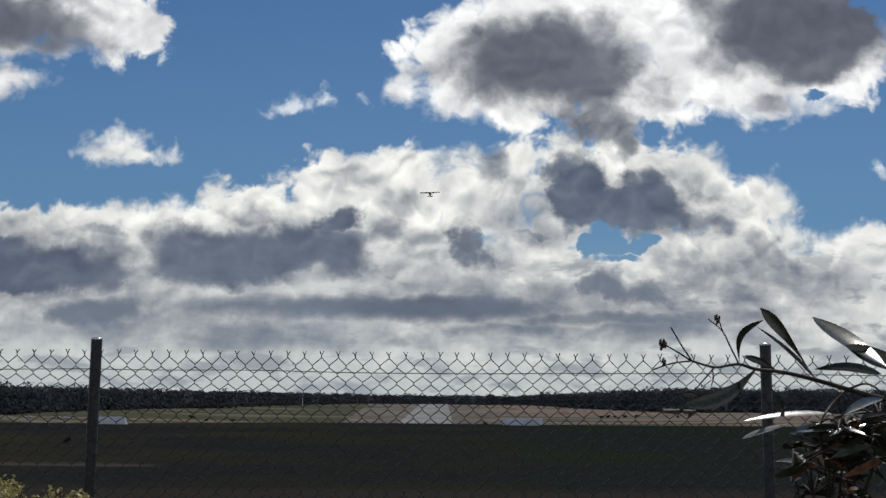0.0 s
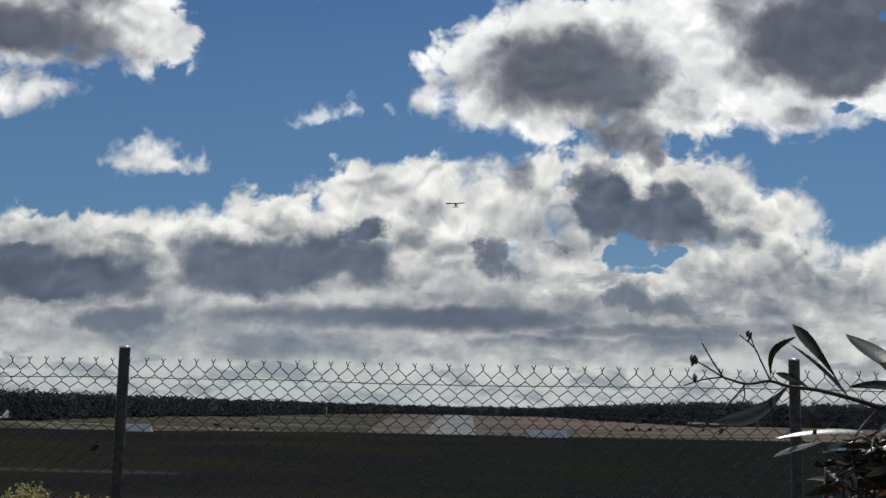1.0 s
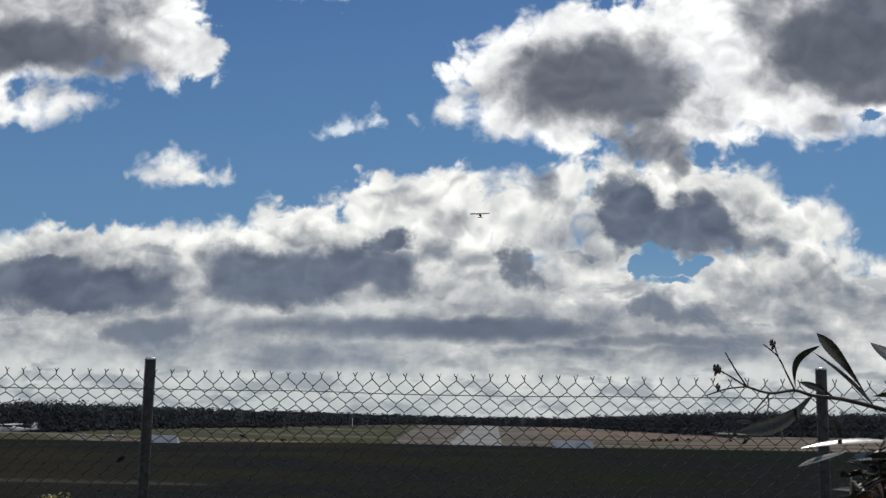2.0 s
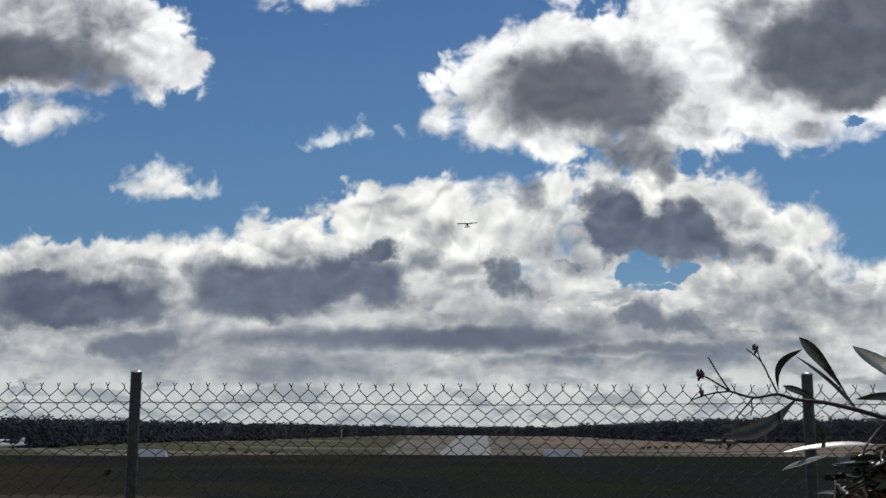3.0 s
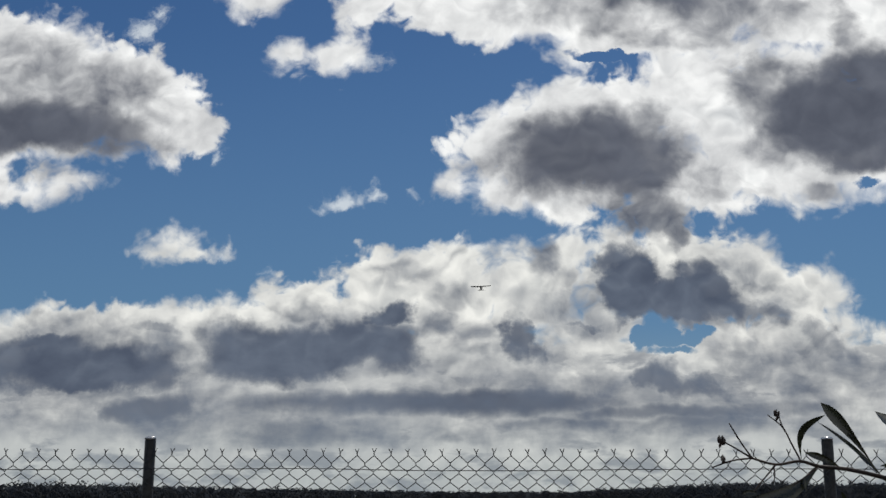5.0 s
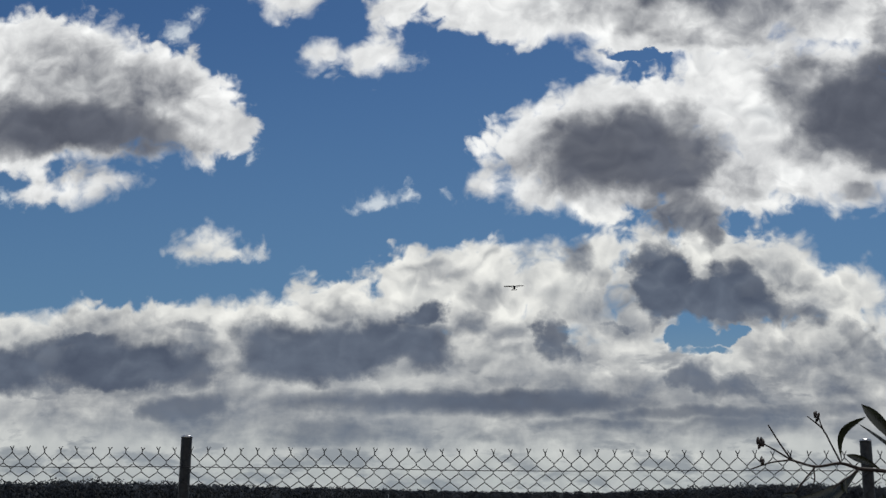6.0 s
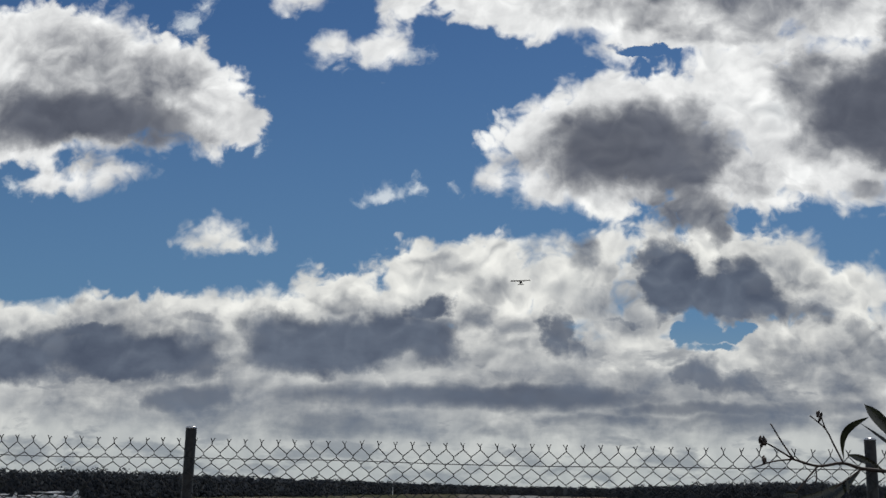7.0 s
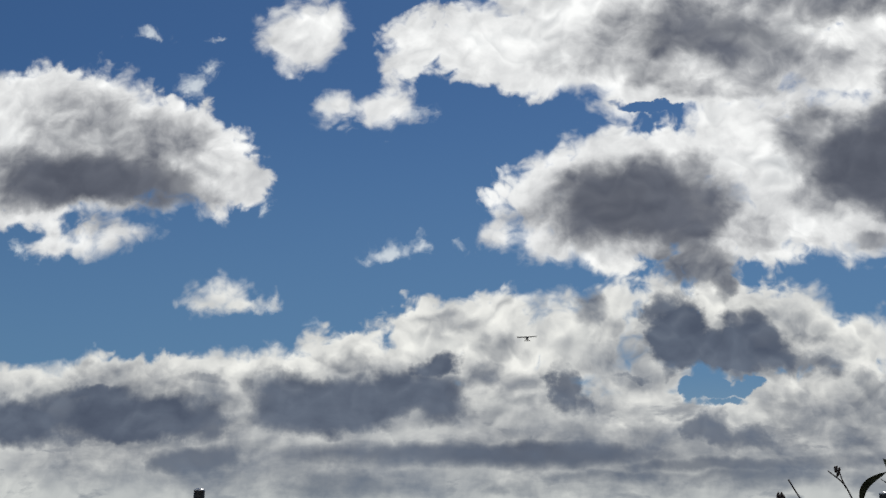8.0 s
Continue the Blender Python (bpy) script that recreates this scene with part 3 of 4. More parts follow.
def build_woods():
    rnd = random.Random(5)
    ico = bmesh.new()
    bmesh.ops.create_icosphere(ico, subdivisions=1, radius=1.0)
    base = [v.co.copy() for v in ico.verts]
    tri = [[v.index for v in f.verts] for f in ico.faces]
    ico.free()
    verts, faces = [], []

    def clump(c, r, stretch=0.8):
        k = len(verts)
        for b in base:
            s = r * rnd.uniform(0.55, 1.45)
            verts.append((c[0] + b.x * s, c[1] + b.y * s, c[2] + b.z * s * stretch))
        faces.extend([[k + i for i in f] for f in tri])

    u = -0.66
    while u < 0.56:
        far = lerp_table(u, WOOD_FAR)
        for row in range(3):
            y = far + row * 24 + rnd.uniform(-9, 9)
            uu = u + rnd.uniform(-0.004, 0.004)
            x = uu * y
            g = ground_height(x, y)
            tall = (lerp_table(uu, WOOD_TOP) * y + 1.62 - g) * (rnd.uniform(0.82, 1.0) if rnd.random() < 0.84 else rnd.uniform(1.0, 1.13))
            wide = tall * rnd.uniform(0.25, 0.40)
            tuft = min(tall, 13.0)
            for dome in range(4):
                c = Vector((x + rnd.uniform(-1, 1) * wide, y + rnd.uniform(-1, 1) * wide * 0.6, g + tall * (0.91 - 0.07 * dome - rnd.uniform(0, 0.08))))
                for k in range(15):
                    a, q = rnd.uniform(0, 6.283), rnd.random() ** 0.5
                    up = math.sqrt(max(0.0, 1 - q * q)) * rnd.uniform(-0.4, 1.0)
                    clump((c.x + math.cos(a) * q * tall * 0.17, c.y + math.sin(a) * q * tall * 0.15, c.z + up * tall * 0.09), tuft * rnd.uniform(0.022, 0.044))
            for k in range(34 if row < 2 else 8):
                clump((x + rnd.uniform(-1, 1) * wide * 1.3, y + rnd.uniform(-3, 3), g + tall * rnd.uniform(0.02, 0.80)), tuft * rnd.uniform(0.04, 0.07), 1.5)
            for k in range(10 if row == 0 else 0):
                clump((x + rnd.uniform(-1, 1) * wide * 1.5, y - rnd.uniform(0, 4), g + tall * rnd.uniform(0.0, 0.22)), tall * rnd.uniform(0.06, 0.11))
        u += 5.5 / far
    # the dense heart of the wood behind its edge
    rows = []
    for k in range(700):
        uu = -0.66 + 1.22 * k / 699
        far = lerp_table(uu, WOOD_FAR) + 14
        row = []
        for back, lift in ((0, 0.0), (4, 0.70), (22, 0.92), (40, 0.86), (60, 0.0)):
            y = far + back
            g = ground_height(uu * y, y)
            tall = lerp_table(uu, WOOD_TOP) * y + 1.62 - g
            row.append(len(verts))
            verts.append((uu * y, y + rnd.uniform(-2, 2), g - 0.5 + tall * lift * rnd.uniform(0.85, 1.08)))
        rows.append(row)
    for a, c in zip(rows, rows[1:]):
        for q in range(4):
            faces.append([a[q], c[q], c[q + 1], a[q + 1]])
    me = bpy.data.meshes.new("far_woods")
    me.from_pydata(verts, [], faces)
    me.polygons.foreach_set("use_smooth", [True] * len(me.polygons))
    me.materials.append(M_wood)
    tagged(new("far_woods", me), "dark eucalyptus woodland closing the airfield", "trees", kind="stuff")


build_woods()

# ---- chain-link fence ----
FENCE_Y, POST_X, BAY, MESH_TOP, POST_TOP = 5.07, -1.553, 2.995, 1.808, 1.856
CELL_W, CELL_H, KNUCKLE = BAY / 40, 0.0730, 0.031


def build_fence():
    rnd = random.Random(2)
    fence = thing("chain_link_fence", "galvanised chain-link fence with round posts in the paddock", "fence", (0, FENCE_Y, 0))
    # posts
    for i in range(-1, 4):
        x = POST_X + BAY * (i - 0)
        bm = bmesh.new()
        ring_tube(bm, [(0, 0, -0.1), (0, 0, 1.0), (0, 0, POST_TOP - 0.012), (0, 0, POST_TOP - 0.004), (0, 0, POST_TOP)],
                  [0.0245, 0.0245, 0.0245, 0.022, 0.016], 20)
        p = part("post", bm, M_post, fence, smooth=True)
        bm = bmesh.new()
        ring_tube(bm, [(0, 0, POST_TOP - 0.006), (0, 0, POST_TOP + 0.001), (0, 0, POST_TOP + 0.006), (0, 0, POST_TOP + 0.008)], [0.0255, 0.0255, 0.018, 0.004], 20)
        part("cap", bm, M_cap, p, "dull metal cap", True)
        p.location, p.rotation_euler = (x, 0.032, 0), (0, radians(rnd.uniform(-0.25, 0.25)), 0)
    # woven wires: each zigzags down from its twisted top
    x0, x1 = POST_X - BAY, POST_X + BAY * 3
    n = int(round((x1 - x0) / CELL_W))
    rows = int((MESH_TOP - KNUCKLE - 0.04) / (CELL_H / 2))

    def sag(x, z):
        return 0.006 * noise.noise((x * 1.3, z * 1.1, 7.0))

    for i in range(n):
        xa = x0 + (i + 0.55) * CELL_W
        bm = bmesh.new()
        top = MESH_TOP - KNUCKLE
        jig = rnd.uniform(-0.004, 0.004)
        for s in (-1, 1):
            z = top
            pts = [(xa + s * 0.009 + jig, 0, MESH_TOP + rnd.uniform(-0.003, 0.003)), (xa + s * 0.0035 + jig * 0.6, -0.003 * s, MESH_TOP - 0.011),
                   (xa - s * 0.0015, 0.002 * s, MESH_TOP - 0.02), (xa + s * 0.0025, 0, top)]
            for k in range(1, rows + 1):
                z = top - k * CELL_H / 2
                x = xa + (s * CELL_W / 2 * 0.96 if k % 2 else s * 0.0022)
                for dz in (0.006, -0.006):
                    pts.append((x + sag(x, z), 0.004 * (1 if k % 2 else -1) * s, z + dz + sag(z, x)))
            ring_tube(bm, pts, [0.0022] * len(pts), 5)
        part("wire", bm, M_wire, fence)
    # straining wires
    for z in (MESH_TOP - KNUCKLE - CELL_H + 0.018, 0.95, 0.12):
        bm = bmesh.new()
        pts = []
        for k in range(181):
            x = x0 + (x1 - x0) * k / 180
            f = ((x - POST_X) / BAY) % 1.0
            pts.append((x, -0.006, z - 0.008 * math.sin(math.pi * f) * (0.6 + 0.4 * noise.noise((x * 0.4, z, 0))) + 0.009 * noise.noise((x * 1.6, z, 1))))
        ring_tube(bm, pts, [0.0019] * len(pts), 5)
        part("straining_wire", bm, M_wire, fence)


build_fence()


def build_bird_stand_in(x, z):
    """A crumpled flake hooked into the mesh, made up in place of a bird."""
    r = random.Random(9)
    bm = bmesh.new()
    rows = []
    for i in range(5):
        row = []
        for k in range(4):
            a, b = i / 4 - 0.5, k / 3 - 0.5
            row.append(bm.verts.new((a * 0.034, r.uniform(-0.005, 0.005), (b * (0.9 - abs(a)) + a * 0.7) * 0.028)))
        rows.append(row)
    for p, q in zip(rows, rows[1:]):
        for k in range(3):
            bm.faces.new((p[k], q[k], q[k + 1], p[k + 1]))
    bmesh.ops.solidify(bm, geom=bm.faces[:], thickness=0.003)
    ob = part("bird_stand_in", bm, M_dark)
    ob.location = (x, FENCE_Y - 0.004, z)
    tagged(ob, "small dark flake at the fence mesh, standing in for a bird", "litter")


build_bird_stand_in(POST_X - 0.090, 1.410)


# ---- white boundary markers on the brow ----
def build_marker(x, y, wide, high, deep, slope=0.05):
    m = thing("boundary_marker", "low white gable-shaped boundary marker on the dark grass", "marker", (x, y, ground_height(x, y)), "boundary markers")
    bm = bmesh.new()
    for s in (-1, 1):
        a = [bm.verts.new(q) for q in ((-wide / 2, s * deep / 2, 0.02), (wide / 2, s * deep / 2, 0.02), (wide / 2 - slope, s * 0.02, high), (-wide / 2 + slope, s * 0.02, high))]
        bm.faces.new(a if s < 0 else a[::-1])
    bm.verts.ensure_lookup_table()
    v = bm.verts
    bm.faces.new((v[1], v[5], v[6], v[2]))
    bm.faces.new((v[4], v[0], v[3], v[7]))
    bm.faces.new((v[3], v[2], v[6], v[7]))
    bm.faces.new((v[0], v[4], v[5], v[1]))
    part("panel", bm, M_board, m)
    for s in (-1, 1):
        bm = bmesh.new()
        box(bm, (s * (wide / 2 - 0.25) - 0.03, -0.03, -0.1), (s * (wide / 2 - 0.25) + 0.03, 0.03, 0.1))
        part("peg", bm, M_post, m)


build_marker(-17.2, 60, 1.55, 0.40, 0.5, 0.12)
build_marker(4.15, 60, 2.05, 0.38, 0.5, 0.0)
build_marker(21.4, 60, 1.6, 0.36, 0.5)


# ---- aircraft ----
def build_aircraft(name, label, paint, at, turn, lean=(0, 0)):
    a = thing(name, label, "aircraft", at)
    a.rotation_euler = (radians(lean[0]), radians(lean[1]), radians(turn))
    # nose towards -y, wheels at z = 0
    bm = bmesh.new()
    body = [(-2.3, 1.20, 0.16), (-2.2, 1.20, 0.42), (-1.4, 1.22, 0.54), (-0.4, 1.35, 0.66), (0.8, 1.38, 0.64), (2.0, 1.30, 0.42), (4.0, 1.32, 0.24), (5.6, 1.42, 0.10)]
    ring_tube(bm, [(0, y, z) for y, z, r in body], [r for y, z, r in body], 14)
    part("fuselage", bm, paint, a, smooth=True)
    for s in (-1, 1):
        bm = bmesh.new()
        box(bm, (0, -0.85, 2.02), (5.5, 0.75, 2.17))
        for v in bm.verts:
            v.co.z += v.co.x * 0.03
            if v.co.x > 5:
                v.co.y *= 0.75
            v.co.x *= s
        bmesh.ops.bevel(bm, geom=bm.edges[:], offset=0.05, segments=2, affect="EDGES")
        part("wing", bm, paint, a)
        bm = bmesh.new()
        ring_tube(bm, [(s * 0.5, -0.1, 0.85), (s * 2.6, -0.1, 2.08)], [0.05, 0.05], 6)
        part("wing_strut", bm, paint, a)
        bm = bmesh.new()
        box(bm, (0, 4.7, 1.38), (1.75, 5.6, 1.46))
        for v in bm.verts:
            v.co.x *= s
        part("tailplane", bm, paint, a)
        bm = bmesh.new()
        ring_tube(bm, [(s * 0.4, 0.2, 0.85), (s * 1.2, 0.25, 0.25)], [0.06, 0.05], 6)
        part("gear_leg", bm, paint, a)
        bm = bmesh.new()
        ring_tube(bm, [(s * 1.2 - 0.08, 0.25, 0.25), (s * 1.2 + 0.08, 0.25, 0.25)], [0.25, 0.25], 14)
        part("wheel", bm, M_tyre, a)
    bm = bmesh.new()
    ring_tube(bm, [(0, -1.7, 0.9), (0, -1.7, 0.22)], [0.05, 0.05], 6)
    part("nose_leg", bm, paint, a)
    bm = bmesh.new()
    ring_tube(bm, [(-0.07, -1.7, 0.22), (0.07, -1.7, 0.22)], [0.22, 0.22], 14)
    part("wheel", bm, M_tyre, a)
    bm = bmesh.new()
    box(bm, (-0.05, 4.5, 1.45), (0.05, 5.75, 2.75))
    for v in bm.verts:
        if v.co.z > 2:
            v.co.y = 5.3 if v.co.y < 5 else 5.85
    part("fin", bm, paint, a)
    bm = bmesh.new()
    box(bm, (-0.56, -0.95, 1.55), (0.56, 1.2, 2.03))
    for v in bm.verts:
        if v.co.z > 1.8 and v.co.y < 0:
            v.co.y += 0.5
    bmesh.ops.bevel(bm, geom=bm.edges[:], offset=0.08, segments=2, affect="EDGES")
    part("cabin_window", bm, M_glass, a)
    bm = bmesh.new()
    box(bm, (-0.95, -2.36, 1.14), (0.95, -2.30, 1.26))
    part("propeller", bm, M_dark, a)
    return a


build_aircraft("light_aircraft", "small high-wing aircraft climbing away from the runway", M_dark, (-8.1, 630, 112.5), 1.5, (-6, -3))
for spot, turn in (((-142.397, 300.000, -3.420), -96), ((-135.822, 304.000, -3.305), -84), ((-125.849, 300.000, -3.211), -91)):
    craft = build_aircraft("parked_aircraft", "white high-wing aircraft parked on the airfield grass", M_white, (spot[0], spot[1], ground_height(*spot[:2])), turn)
    tagged(craft, group="parked aircraft")
    if spot[0] > -130:
        craft.scale, craft.location.x = (1.4, 1.4, 1.4), craft.location.x - 2.3


def build_car(x, y, turn):
    c = thing("parked_car", "small white car parked far off on the airfield", "car", (x, y, ground_height(x, y)), "parked cars")
    c.rotation_euler = (0, 0, radians(turn))
    bm = bmesh.new()
    box(bm, (-2.1, -0.85, 0.3), (2.1, 0.85, 0.9))
    bmesh.ops.bevel(bm, geom=bm.edges[:], offset=0.15, segments=2, affect="EDGES")
    part("body", bm, M_white, c)
    bm = bmesh.new()
    for v in box(bm, (-1.5, -0.75, 0.85), (1.1, 0.75, 1.45)):
        if v.co.z > 1:
            v.co.x *= 0.72
    bmesh.ops.bevel(bm, geom=bm.edges[:], offset=0.1, segments=2, affect="EDGES")
    part("cabin", bm, M_glass, c)
    bm = bmesh.new()
    box(bm, (-1.05, -0.70, 1.44), (0.78, 0.70, 1.50))
    part("roof", bm, M_white, c)
    for sx in (-1.3, 1.3):
        for sy in (-0.85, 0.70):
            bm = bmesh.new()
            ring_tube(bm, [(sx, sy, 0.31), (sx, sy + 0.15, 0.31)], [0.31, 0.31], 12)
            part("wheel", bm, M_tyre, c)


for cx, cy, turn in ((-226, 628, 4), (-212, 632, -8), (-205, 632, 12), (-189, 636, 85), (-180, 640, 3)):
    build_car(cx, cy, turn)


# ---- sheds and earthworks at the wood's edge ----
M_iron = material("corrugated_iron", speckled((0.05, 0.05, 0.05), (0.085, 0.085, 0.085), 0.8), 0.7, 0.2)
M_earth = material("bare_red_earth", speckled((0.17, 0.12, 0.095), (0.26, 0.20, 0.165), 0.25, (0.06, (0.8, 0.75, 0.7)), 0.2), 1.0, 0.0)
M_bush = material("dark_bush", speckled((0.015, 0.018, 0.010), (0.035, 0.038, 0.022), 1.0), 1.0, 0.0)


def build_shed(x, y, wide, high, deep):
    g = ground_height(x, y)
    s = thing("farm_shed", "grey corrugated-iron shed at the edge of the wood", "shed", (x, y, g), "sheds")
    bm = bmesh.new()
    box(bm, (-wide / 2, -deep / 2, -0.3), (wide / 2, deep / 2, high))
    part("wall", bm, M_iron, s)
    bm = bmesh.new()
    over, rise = 0.4, high * 0.35
    a = [bm.verts.new((sx * (wide / 2 + over), y2, z)) for sx in (-1, 1) for y2, z in ((-deep / 2 - over, high - 0.1), (0, high + rise), (deep / 2 + over, high - 0.1))]
    for q in ((0, 3, 4, 1), (1, 4, 5, 2), (0, 1, 2), (3, 5, 4), (0, 2, 5, 3)):
        bm.faces.new([a[k] for k in q])
    part("roof", bm, M_iron, s)
    bm = bmesh.new()
    box(bm, (-wide * 0.2, -deep / 2 - 0.06, -0.3), (wide * 0.1, -deep / 2 - 0.005, high * 0.8))
    part("door", bm, M_dark, s)


build_shed(174, 880, 12, 3.2, 8)
build_shed(189, 884, 8, 2.6, 6)


def build_mound(x, y, wide, high):
    bm = bmesh.new()
    n, rows = 30, []
    for j in range(11):
        row = []
        for k in range(n + 1):
            p, q = k / n * 2 - 1, j / 10 * 2 - 1
            z = high * max(0.0, 1 - p ** 4) * max(0.0, 1 - q * q) * (0.8 + 0.5 * noise.noise((p * 3, q * 2, x)))
            wx, wy = x + p * wide / 2, y + q * wide / 4
            row.append(bm.verts.new((wx, wy, ground_height(wx, wy) - 0.15 + z)))
        rows.append(row)
    for a, c in zip(rows, rows[1:]):
        for k in range(n):
            bm.faces.new((a[k], a[k + 1], c[k + 1], c[k]))
    tagged(part("earth_mound", bm, M_earth, smooth=True), "low heap of pale reddish earth beside the runway", "mound")


build_mound(103, 900, 34, 3.4)
build_mound(150, 880, 60, 1.8)
build_mound(66, 1050, 40, 2.0)

# a white pole by the runway
pole = thing("marker_pole", "slim white pole standing on the airfield", "pole", (-139, 1140, ground_height(-139, 1140)))
bm = bmesh.new()
ring_tube(bm, [(0, 0, -0.3), (0, 0, 5.4), (0, 0, 6.2)], [0.32, 0.28, 0.45], 10)
part("shaft", bm, M_white, pole)
bm = bmesh.new()
ring_tube(bm, [(0, 0, 6.2), (0, 0, 7.4)], [0.55, 0.55], 10)
part("head", bm, M_white, pole)


def build_bush(x, y, size):
    rnd = random.Random(int(x * 7 + y))
    bm = bmesh.new()
    for k in range(26):
        c = Vector((rnd.gauss(0, 0.4), rnd.gauss(0, 0.4), rnd.uniform(0.1, 0.8))) * size
        r = size * rnd.uniform(0.15, 0.3)
        for v in bmesh.ops.create_icosphere(bm, subdivisions=1, radius=r, matrix=Matrix.Translation(c))["verts"]:
            v.co += Vector((rnd.uniform(-1, 1), rnd.uniform(-1, 1), rnd.uniform(-1, 1))) * r * 0.3
    ob = part("bush", bm, M_bush)
    ob.location = (x, y, ground_height(x, y))
    tagged(ob, "small dark bush on the dry airfield", "bush", "airfield bushes")


for bx, by, size in ((112, 812, 1.8), (117, 815, 2.0), (122, 820, 1.5), (129, 818, 1.9), (139, 830, 1.6), (24, 655, 1.2), (163, 800, 1.5), (-120, 660, 1.6), (-150, 690, 2.0), (-134, 655, 1.2)):
    build_bush(bx, by, size)

# ---- yellow-green shrubs at the foot of the fence ----
def shrub_leaf_paint(n, at):
    r = n.add("ShaderNodeNewGeometry").outputs["Random Per Island"]
    return n.mix(r, rgb(0.28, 0.25, 0.07), rgb(0.78, 0.70, 0.36)), None, 0.0


M_shrub = material("shrub_leaf", shrub_leaf_paint, 0.55, 0.3)


def build_shrub(x, y, top, wide, seed, count):
    r = random.Random(seed)
    s = thing("shrub", "yellow-green small-leaved shrub growing against the fence", "shrub", (x, y, 0), "fence shrubs")
    stems = []
    for k in range(9):
        a, q = r.uniform(0, 6.283), r.uniform(0.1, 1.0)
        e = Vector((math.cos(a) * q * wide, math.sin(a) * q * wide * 0.6, top * r.uniform(0.86, 0.97)))
        stems.append([Vector((0, 0, -0.05)), Vector((e.x * 0.35, e.y * 0.35, top * 0.45)), e])
        bm = bmesh.new()
        ring_tube(bm, smoothed(stems[-1], 3), [0.008, 0.007, 0.006, 0.005, 0.004, 0.003, 0.002], 5)
        part("stem", bm, M_twig, s)
    bm = bmesh.new()
    for k in range(count):
        st = r.choice(stems)
        t = 1 - r.random() ** 2 * 0.75
        c = (st[1].lerp(st[2], (t - 0.4) / 0.6) if t > 0.4 else st[0].lerp(st[1], t / 0.4)) + Vector((r.gauss(0, 1), r.gauss(0, 1), r.gauss(0.2, 0.7))) * 0.021
        d = Vector((r.uniform(-1, 1), r.uniform(-1, 1), r.uniform(-0.2, 1))).normalized()
        leaf_quads(bm, c, d, r.uniform(0.014, 0.026), r)
    tagged(part("foliage", bm, M_shrub, s), "small yellow-green leaves", kind="stuff")


def leaf_quads(bm, c, d, size, r):
    side = d.cross(Vector((r.uniform(-1, 1), r.uniform(-1, 1), r.uniform(-1, 1)))).normalized() * size * 0.32
    n = side.cross(d).normalized() * size * 0.1
    a, m1, m2, e = (bm.verts.new(q) for q in (c, c + d * size * 0.5 + side + n, c + d * size * 0.5 - side + n, c + d * size))
    bm.faces.new((a, m1, e))
    bm.faces.new((a, e, m2))


build_shrub(-1.735, 4.55, 1.31, 0.09, 3, 2800)
build_shrub(-1.49, 4.60, 1.27, 0.09, 4, 2400)
build_shrub(-0.87, 4.60, 1.225, 0.13, 6, 1100)

# ---- gum sapling beside the camera ----
def leaf_mesh(bm, base, tip, wide, bow, face, curl=0.0, widest=0.42):
    """A long gum leaf: a bowed midrib, two folded halves and a drawn-out tip."""
    a, b = Vector(base), Vector(tip)
    along = b - a
    size = along.length
    face = Vector(face)
    side = along.cross(face).normalized()
    out = side.cross(along).normalized()
    n, rows = 12, []
    for k in range(n + 1):
        t = k / n
        mid = a + along * t + side * bow * size * math.sin(math.pi * t) + out * curl * size * math.sin(math.pi * t)
        q = t ** (math.log(0.5) / math.log(widest))
        w = wide * 0.5 * max(0.03, math.sin(math.pi * q) ** 0.8) * (1 + 0.05 * math.sin(9 * t))
        rows.append([bm.verts.new(mid - side * w + out * w * 0.22), bm.verts.new(mid), bm.verts.new(mid + side * w + out * w * 0.22)])
    for lo, hi in zip(rows, rows[1:]):
        for k in range(2):
            bm.faces.new((lo[k], lo[k + 1], hi[k + 1], hi[k]))


sapling = thing("gum_sapling", "young eucalyptus with long glossy drooping leaves", "tree", (0.62, 1.86, 0))
SAP = Vector(sapling.location)


# the wind has pressed the shoot down about the fork of the trunk
FORK, SAG = Vector((0.696, 1.78, 1.626)), radians(-9.5)


def bowed(p):
    """A point of the upper shoot, bent down about the fork; lower twigs follow less and less."""
    p = Vector(p)
    share = ease(p.z, 1.50, 1.61)
    turned = FORK + Matrix.Rotation(SAG * share, 3, "Y") @ (p - FORK)
    return turned + Vector((-0.006, 0.0, -0.010)) * share


def twig(points, r0, r1, name="twig"):
    pts = smoothed([bowed(p) - SAP for p in points])
    k = len(pts) - 1
    bm = bmesh.new()
    ring_tube(bm, pts, [r0 + (r1 - r0) * i / k for i in range(k + 1)], 7)
    return part(name, bm, M_twig, sapling, smooth=True)


def leaf(base, tip, wide, bow=0.0, face=(0, -1, 0.1), curl=0.0, widest=0.42, mat=None):
    bm = bmesh.new()
    leaf_mesh(bm, bowed(base) - SAP, bowed(tip) - SAP, wide, bow, face, curl, widest)
    return part("leaf", bm, mat or M_leaf, sapling, smooth=True)


def buds(at, n, size, rnd):
    for k in range(n):
        c = bowed(at) - SAP + Vector((rnd.uniform(-1, 1), rnd.uniform(-1, 1), rnd.uniform(-0.6, 1))) * size
        bm = bmesh.new()
        d = Vector((rnd.uniform(-0.6, 0.6), rnd.uniform(-0.5, 0.5), 1)).normalized() * size
        ring_tube(bm, [c - d, c - d * 0.3, c + d * 0.5, c + d * 1.2], [size * 0.15, size * 0.42, size * 0.45, size * 0.08], 7)
        part("bud", bm, M_twig, sapling, smooth=True)


rnd = random.Random(11)
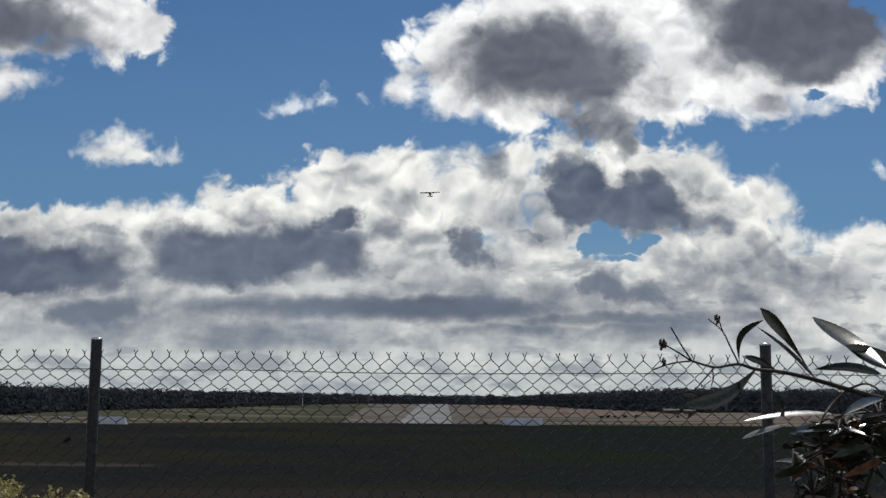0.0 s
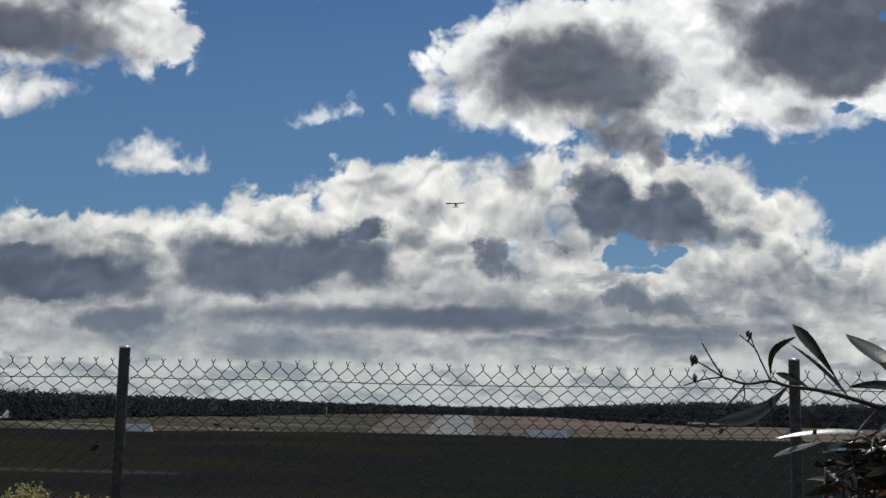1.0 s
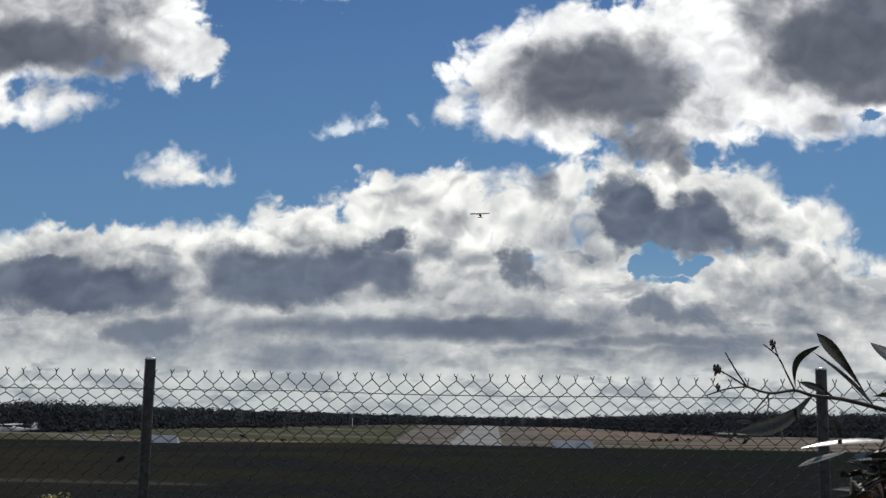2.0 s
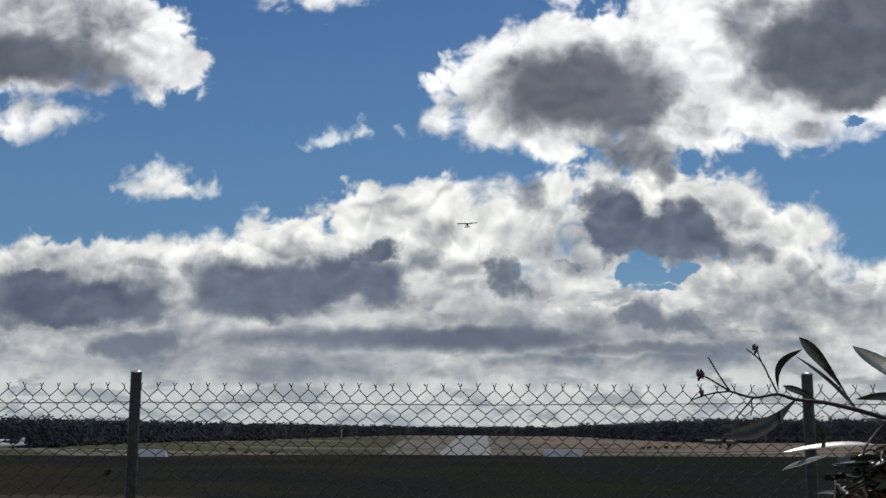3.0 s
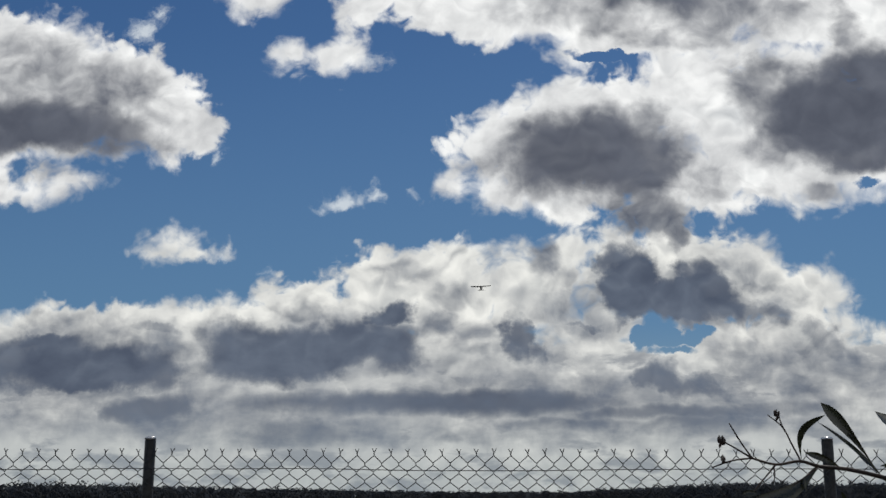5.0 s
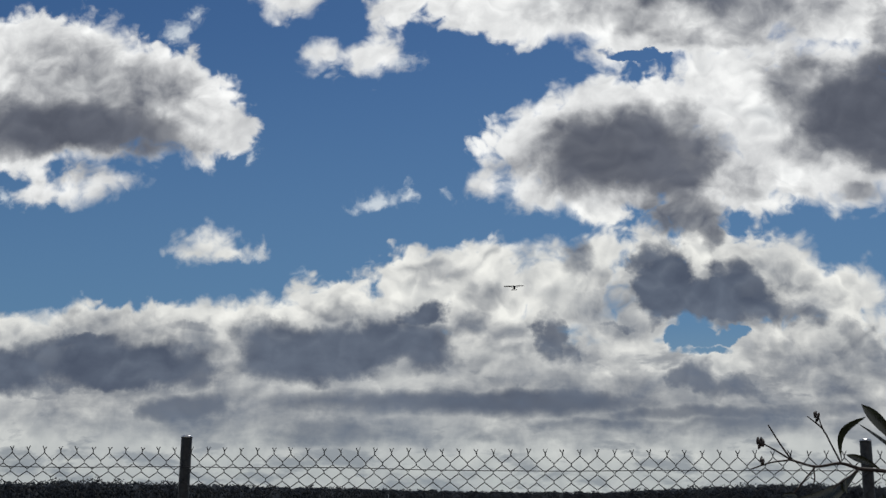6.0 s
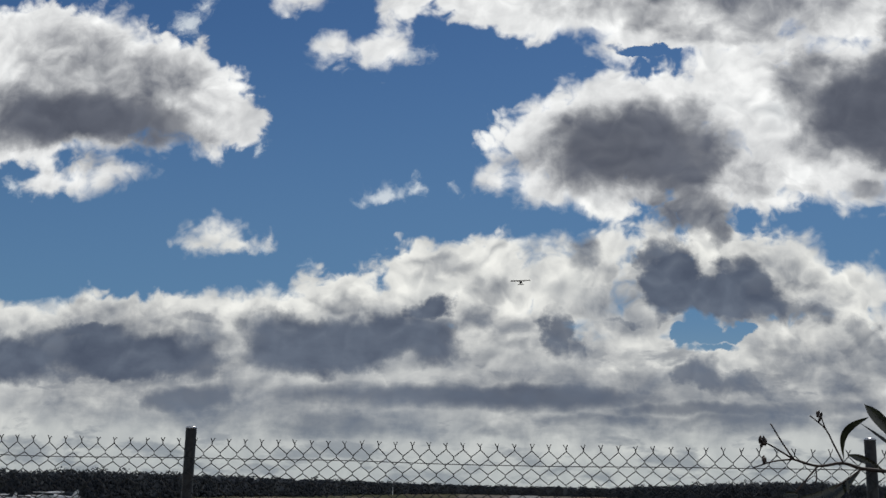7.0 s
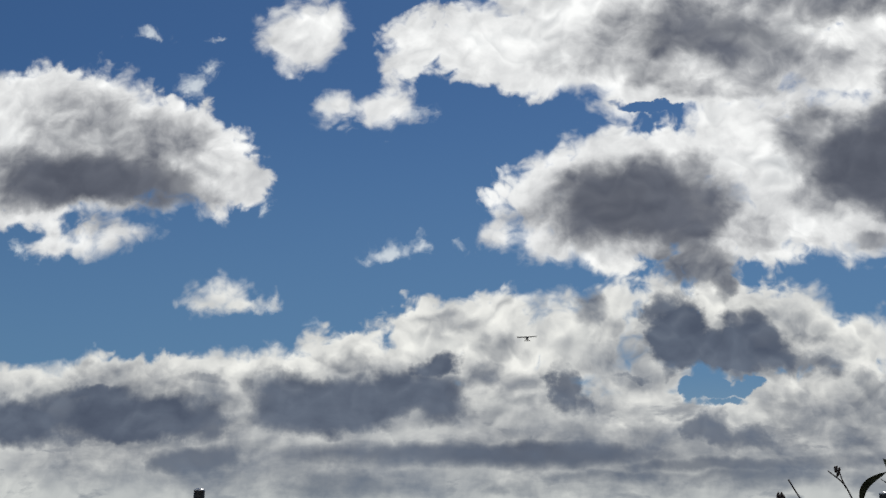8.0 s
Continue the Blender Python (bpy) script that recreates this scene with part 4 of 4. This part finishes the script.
# trunk from the ground, and the long side shoot against the sky
twig([(0.62, 1.86, -0.05), (0.625, 1.85, 0.7), (0.649, 1.840, 1.398), (0.642, 1.820, 1.495), (0.661, 1.800, 1.566), (0.696, 1.780, 1.627), (0.762, 1.800, 1.752)], 0.011, 0.004, "trunk")
twig([(0.696, 1.780, 1.626), (0.671, 1.770, 1.635), (0.629, 1.760, 1.653), (0.578, 1.750, 1.676), (0.534, 1.750, 1.694), (0.494, 1.750, 1.705), (0.468, 1.750, 1.717), (0.432, 1.750, 1.718), (0.399, 1.750, 1.733)], 0.0045, 0.0017, "side_branch")
twig([(0.399, 1.750, 1.733), (0.375, 1.750, 1.754), (0.357, 1.745, 1.767)], 0.0015, 0.0010)
twig([(0.399, 1.750, 1.733), (0.369, 1.750, 1.734), (0.339, 1.755, 1.729)], 0.0015, 0.0010)
twig([(0.399, 1.750, 1.734), (0.389, 1.755, 1.759), (0.379, 1.760, 1.789)], 0.0014, 0.0011)
twig([(0.469, 1.750, 1.718), (0.461, 1.750, 1.746), (0.454, 1.750, 1.770), (0.436, 1.750, 1.792)], 0.0015, 0.0009)
twig([(0.456, 1.750, 1.763), (0.453, 1.750, 1.777), (0.452, 1.750, 1.789)], 0.0011, 0.0009)
twig([(0.432, 1.750, 1.718), (0.407, 1.740, 1.700), (0.384, 1.735, 1.682)], 0.0014, 0.0009)
twig([(0.428, 1.750, 1.717), (0.427, 1.750, 1.702), (0.422, 1.750, 1.692)], 0.0012, 0.0009)
twig([(0.494, 1.750, 1.705), (0.460, 1.740, 1.690), (0.415, 1.735, 1.672), (0.373, 1.730, 1.651)], 0.0015, 0.0008)
twig([(0.534, 1.750, 1.694), (0.537, 1.750, 1.701)], 0.0009, 0.0006)
buds((0.361, 1.745, 1.762), 5, 0.0055, rnd)
buds((0.358, 1.750, 1.736), 5, 0.0045, rnd)
buds((0.451, 1.750, 1.787), 4, 0.005, rnd)
buds((0.377, 1.735, 1.655), 3, 0.004, rnd)
# the leaves that stand against the sky
leaf((0.471, 1.750, 1.719), (0.514, 1.730, 1.777), 0.011, -0.24, widest=0.6)
leaf((0.579, 1.750, 1.678), (0.512, 1.730, 1.796), 0.019, 0.03, (0.1, -1, 0.1), widest=0.76)
leaf((0.581, 1.750, 1.676), (0.509, 1.760, 1.770), 0.008, 0.05, (0.6, -1, 0.1))
leaf((0.526, 1.750, 1.697), (0.476, 1.740, 1.728), 0.011, 0.04, widest=0.62)
leaf((0.490, 1.750, 1.701), (0.366, 1.720, 1.670), 0.025, -0.10, widest=0.60)
leaf((0.393, 1.735, 1.681), (0.369, 1.730, 1.685), 0.009, 0.05)
leaf((0.440, 1.740, 1.680), (0.433, 1.735, 1.650), 0.009, 0.04)
leaf((0.468, 1.740, 1.695), (0.462, 1.730, 1.672), 0.004, 0.02)
leaf((0.670, 1.720, 1.669), (0.569, 1.710, 1.692), 0.015, 0.07, (0.1, -1, 0.25))
leaf((0.624, 1.570, 1.682), (0.591, 1.740, 1.770), 0.036, 0.05, (-0.115, -0.42, 0.90), -0.05, 0.60)
leaf((0.699, 1.660, 1.668), (0.596, 1.640, 1.721), 0.028, -0.02, (0.0, -1, 0.2), widest=0.55)
leaf((0.526, 1.760, 1.638), (0.519, 1.755, 1.664), 0.008, 0.0)
# flat glossy leaves under the shoot, catching the sky
leaf((0.502, 1.660, 1.623), (0.429, 1.660, 1.612), 0.022, 0.0, (-0.115, -0.22, 0.95), 0.0, 0.55)
leaf((0.594, 1.740, 1.621), (0.458, 1.740, 1.632), 0.024, 0.04, (0.05, -0.30, 0.93), 0.01)
leaf((0.588, 1.700, 1.598), (0.546, 1.700, 1.595), 0.012, 0.0, (-0.1, -0.22, 0.95), 0.0)
leaf((0.610, 1.740, 1.591), (0.511, 1.680, 1.608), 0.022, 0.0, (-0.14, -0.20, 0.97), 0.0)
leaf((0.655, 1.700, 1.635), (0.569, 1.620, 1.626), 0.022, 0.0, (0.1, -0.28, 0.95), 0.03)
twig([(0.629, 1.760, 1.653), (0.598, 1.750, 1.635), (0.566, 1.720, 1.613), (0.568, 1.740, 1.559), (0.590, 1.780, 1.489)], 0.0022, 0.0012)
twig([(0.629, 1.760, 1.653), (0.651, 1.740, 1.658), (0.663, 1.720, 1.644), (0.680, 1.720, 1.611)], 0.0020, 0.0010)
# side shoots lower down, hung with leaves
M_dead = material("dry_gum_leaf", speckled((0.10, 0.040, 0.018), (0.24, 0.100, 0.040), 60.0), 0.42, 0.4)
# copy of gum_leaf, slightly darker and less glossy, to keep the low clump shaded
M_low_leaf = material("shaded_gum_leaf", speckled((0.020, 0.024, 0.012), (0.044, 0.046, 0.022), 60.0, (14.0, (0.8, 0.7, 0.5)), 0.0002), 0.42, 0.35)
TWIGS = [(0.552, 1.750, 1.541), (0.587, 1.760, 1.514), (0.660, 1.780, 1.507), (0.591, 1.740, 1.567), (0.526, 1.740, 1.510), (0.568, 1.780, 1.472), (0.648, 1.720, 1.552), (0.610, 1.740, 1.589)]
for end in TWIGS:
    twig([(0.625, 1.84, 1.36), Vector((0.6, 1.82, 1.36)).lerp(Vector(end), 0.6) + Vector((0, 0, -0.02)), end], 0.003, 0.0015)
ROOTS = TWIGS + [(0.647, 1.830, 1.425), (0.642, 1.820, 1.495), (0.651, 1.810, 1.539), (0.661, 1.800, 1.566), (0.681, 1.790, 1.601), (0.63, 1.85, 1.15), (0.625, 1.85, 0.95)]
for root in ROOTS:
    for shoot in range(4):
        root_v = Vector(root)
        ang = rnd.uniform(0, 6.283)
        reach = rnd.uniform(0.04, 0.11)
        end = root_v + Vector((math.cos(ang) * reach * 0.75, math.sin(ang) * reach, rnd.uniform(-0.02, 0.09)))
        end.x = max(end.x, 0.30 * end.y)
        end.z = min(end.z, 1.60)
        twig([root_v, root_v.lerp(end, 0.5) + Vector((0, 0, 0.02)), end], 0.0022, 0.0009)
        for k in range(5):
            p = root_v.lerp(end, rnd.uniform(0.35, 1.0)) + Vector((0, 0, 0.008))
            tilt = rnd.uniform(0, 6.283)
            droop = rnd.uniform(-0.9, 0.25)
            d = Vector((math.cos(tilt), math.sin(tilt), droop)).normalized()
            size = rnd.uniform(0.03, 0.07)
            q = p + d * size
            if q.x / q.y < 0.285 or q.z > 1.62 - 0.005:
                continue
            face = Vector((rnd.uniform(-0.7, 0.7), rnd.uniform(-1, 1), rnd.uniform(0.0, 1.0)))
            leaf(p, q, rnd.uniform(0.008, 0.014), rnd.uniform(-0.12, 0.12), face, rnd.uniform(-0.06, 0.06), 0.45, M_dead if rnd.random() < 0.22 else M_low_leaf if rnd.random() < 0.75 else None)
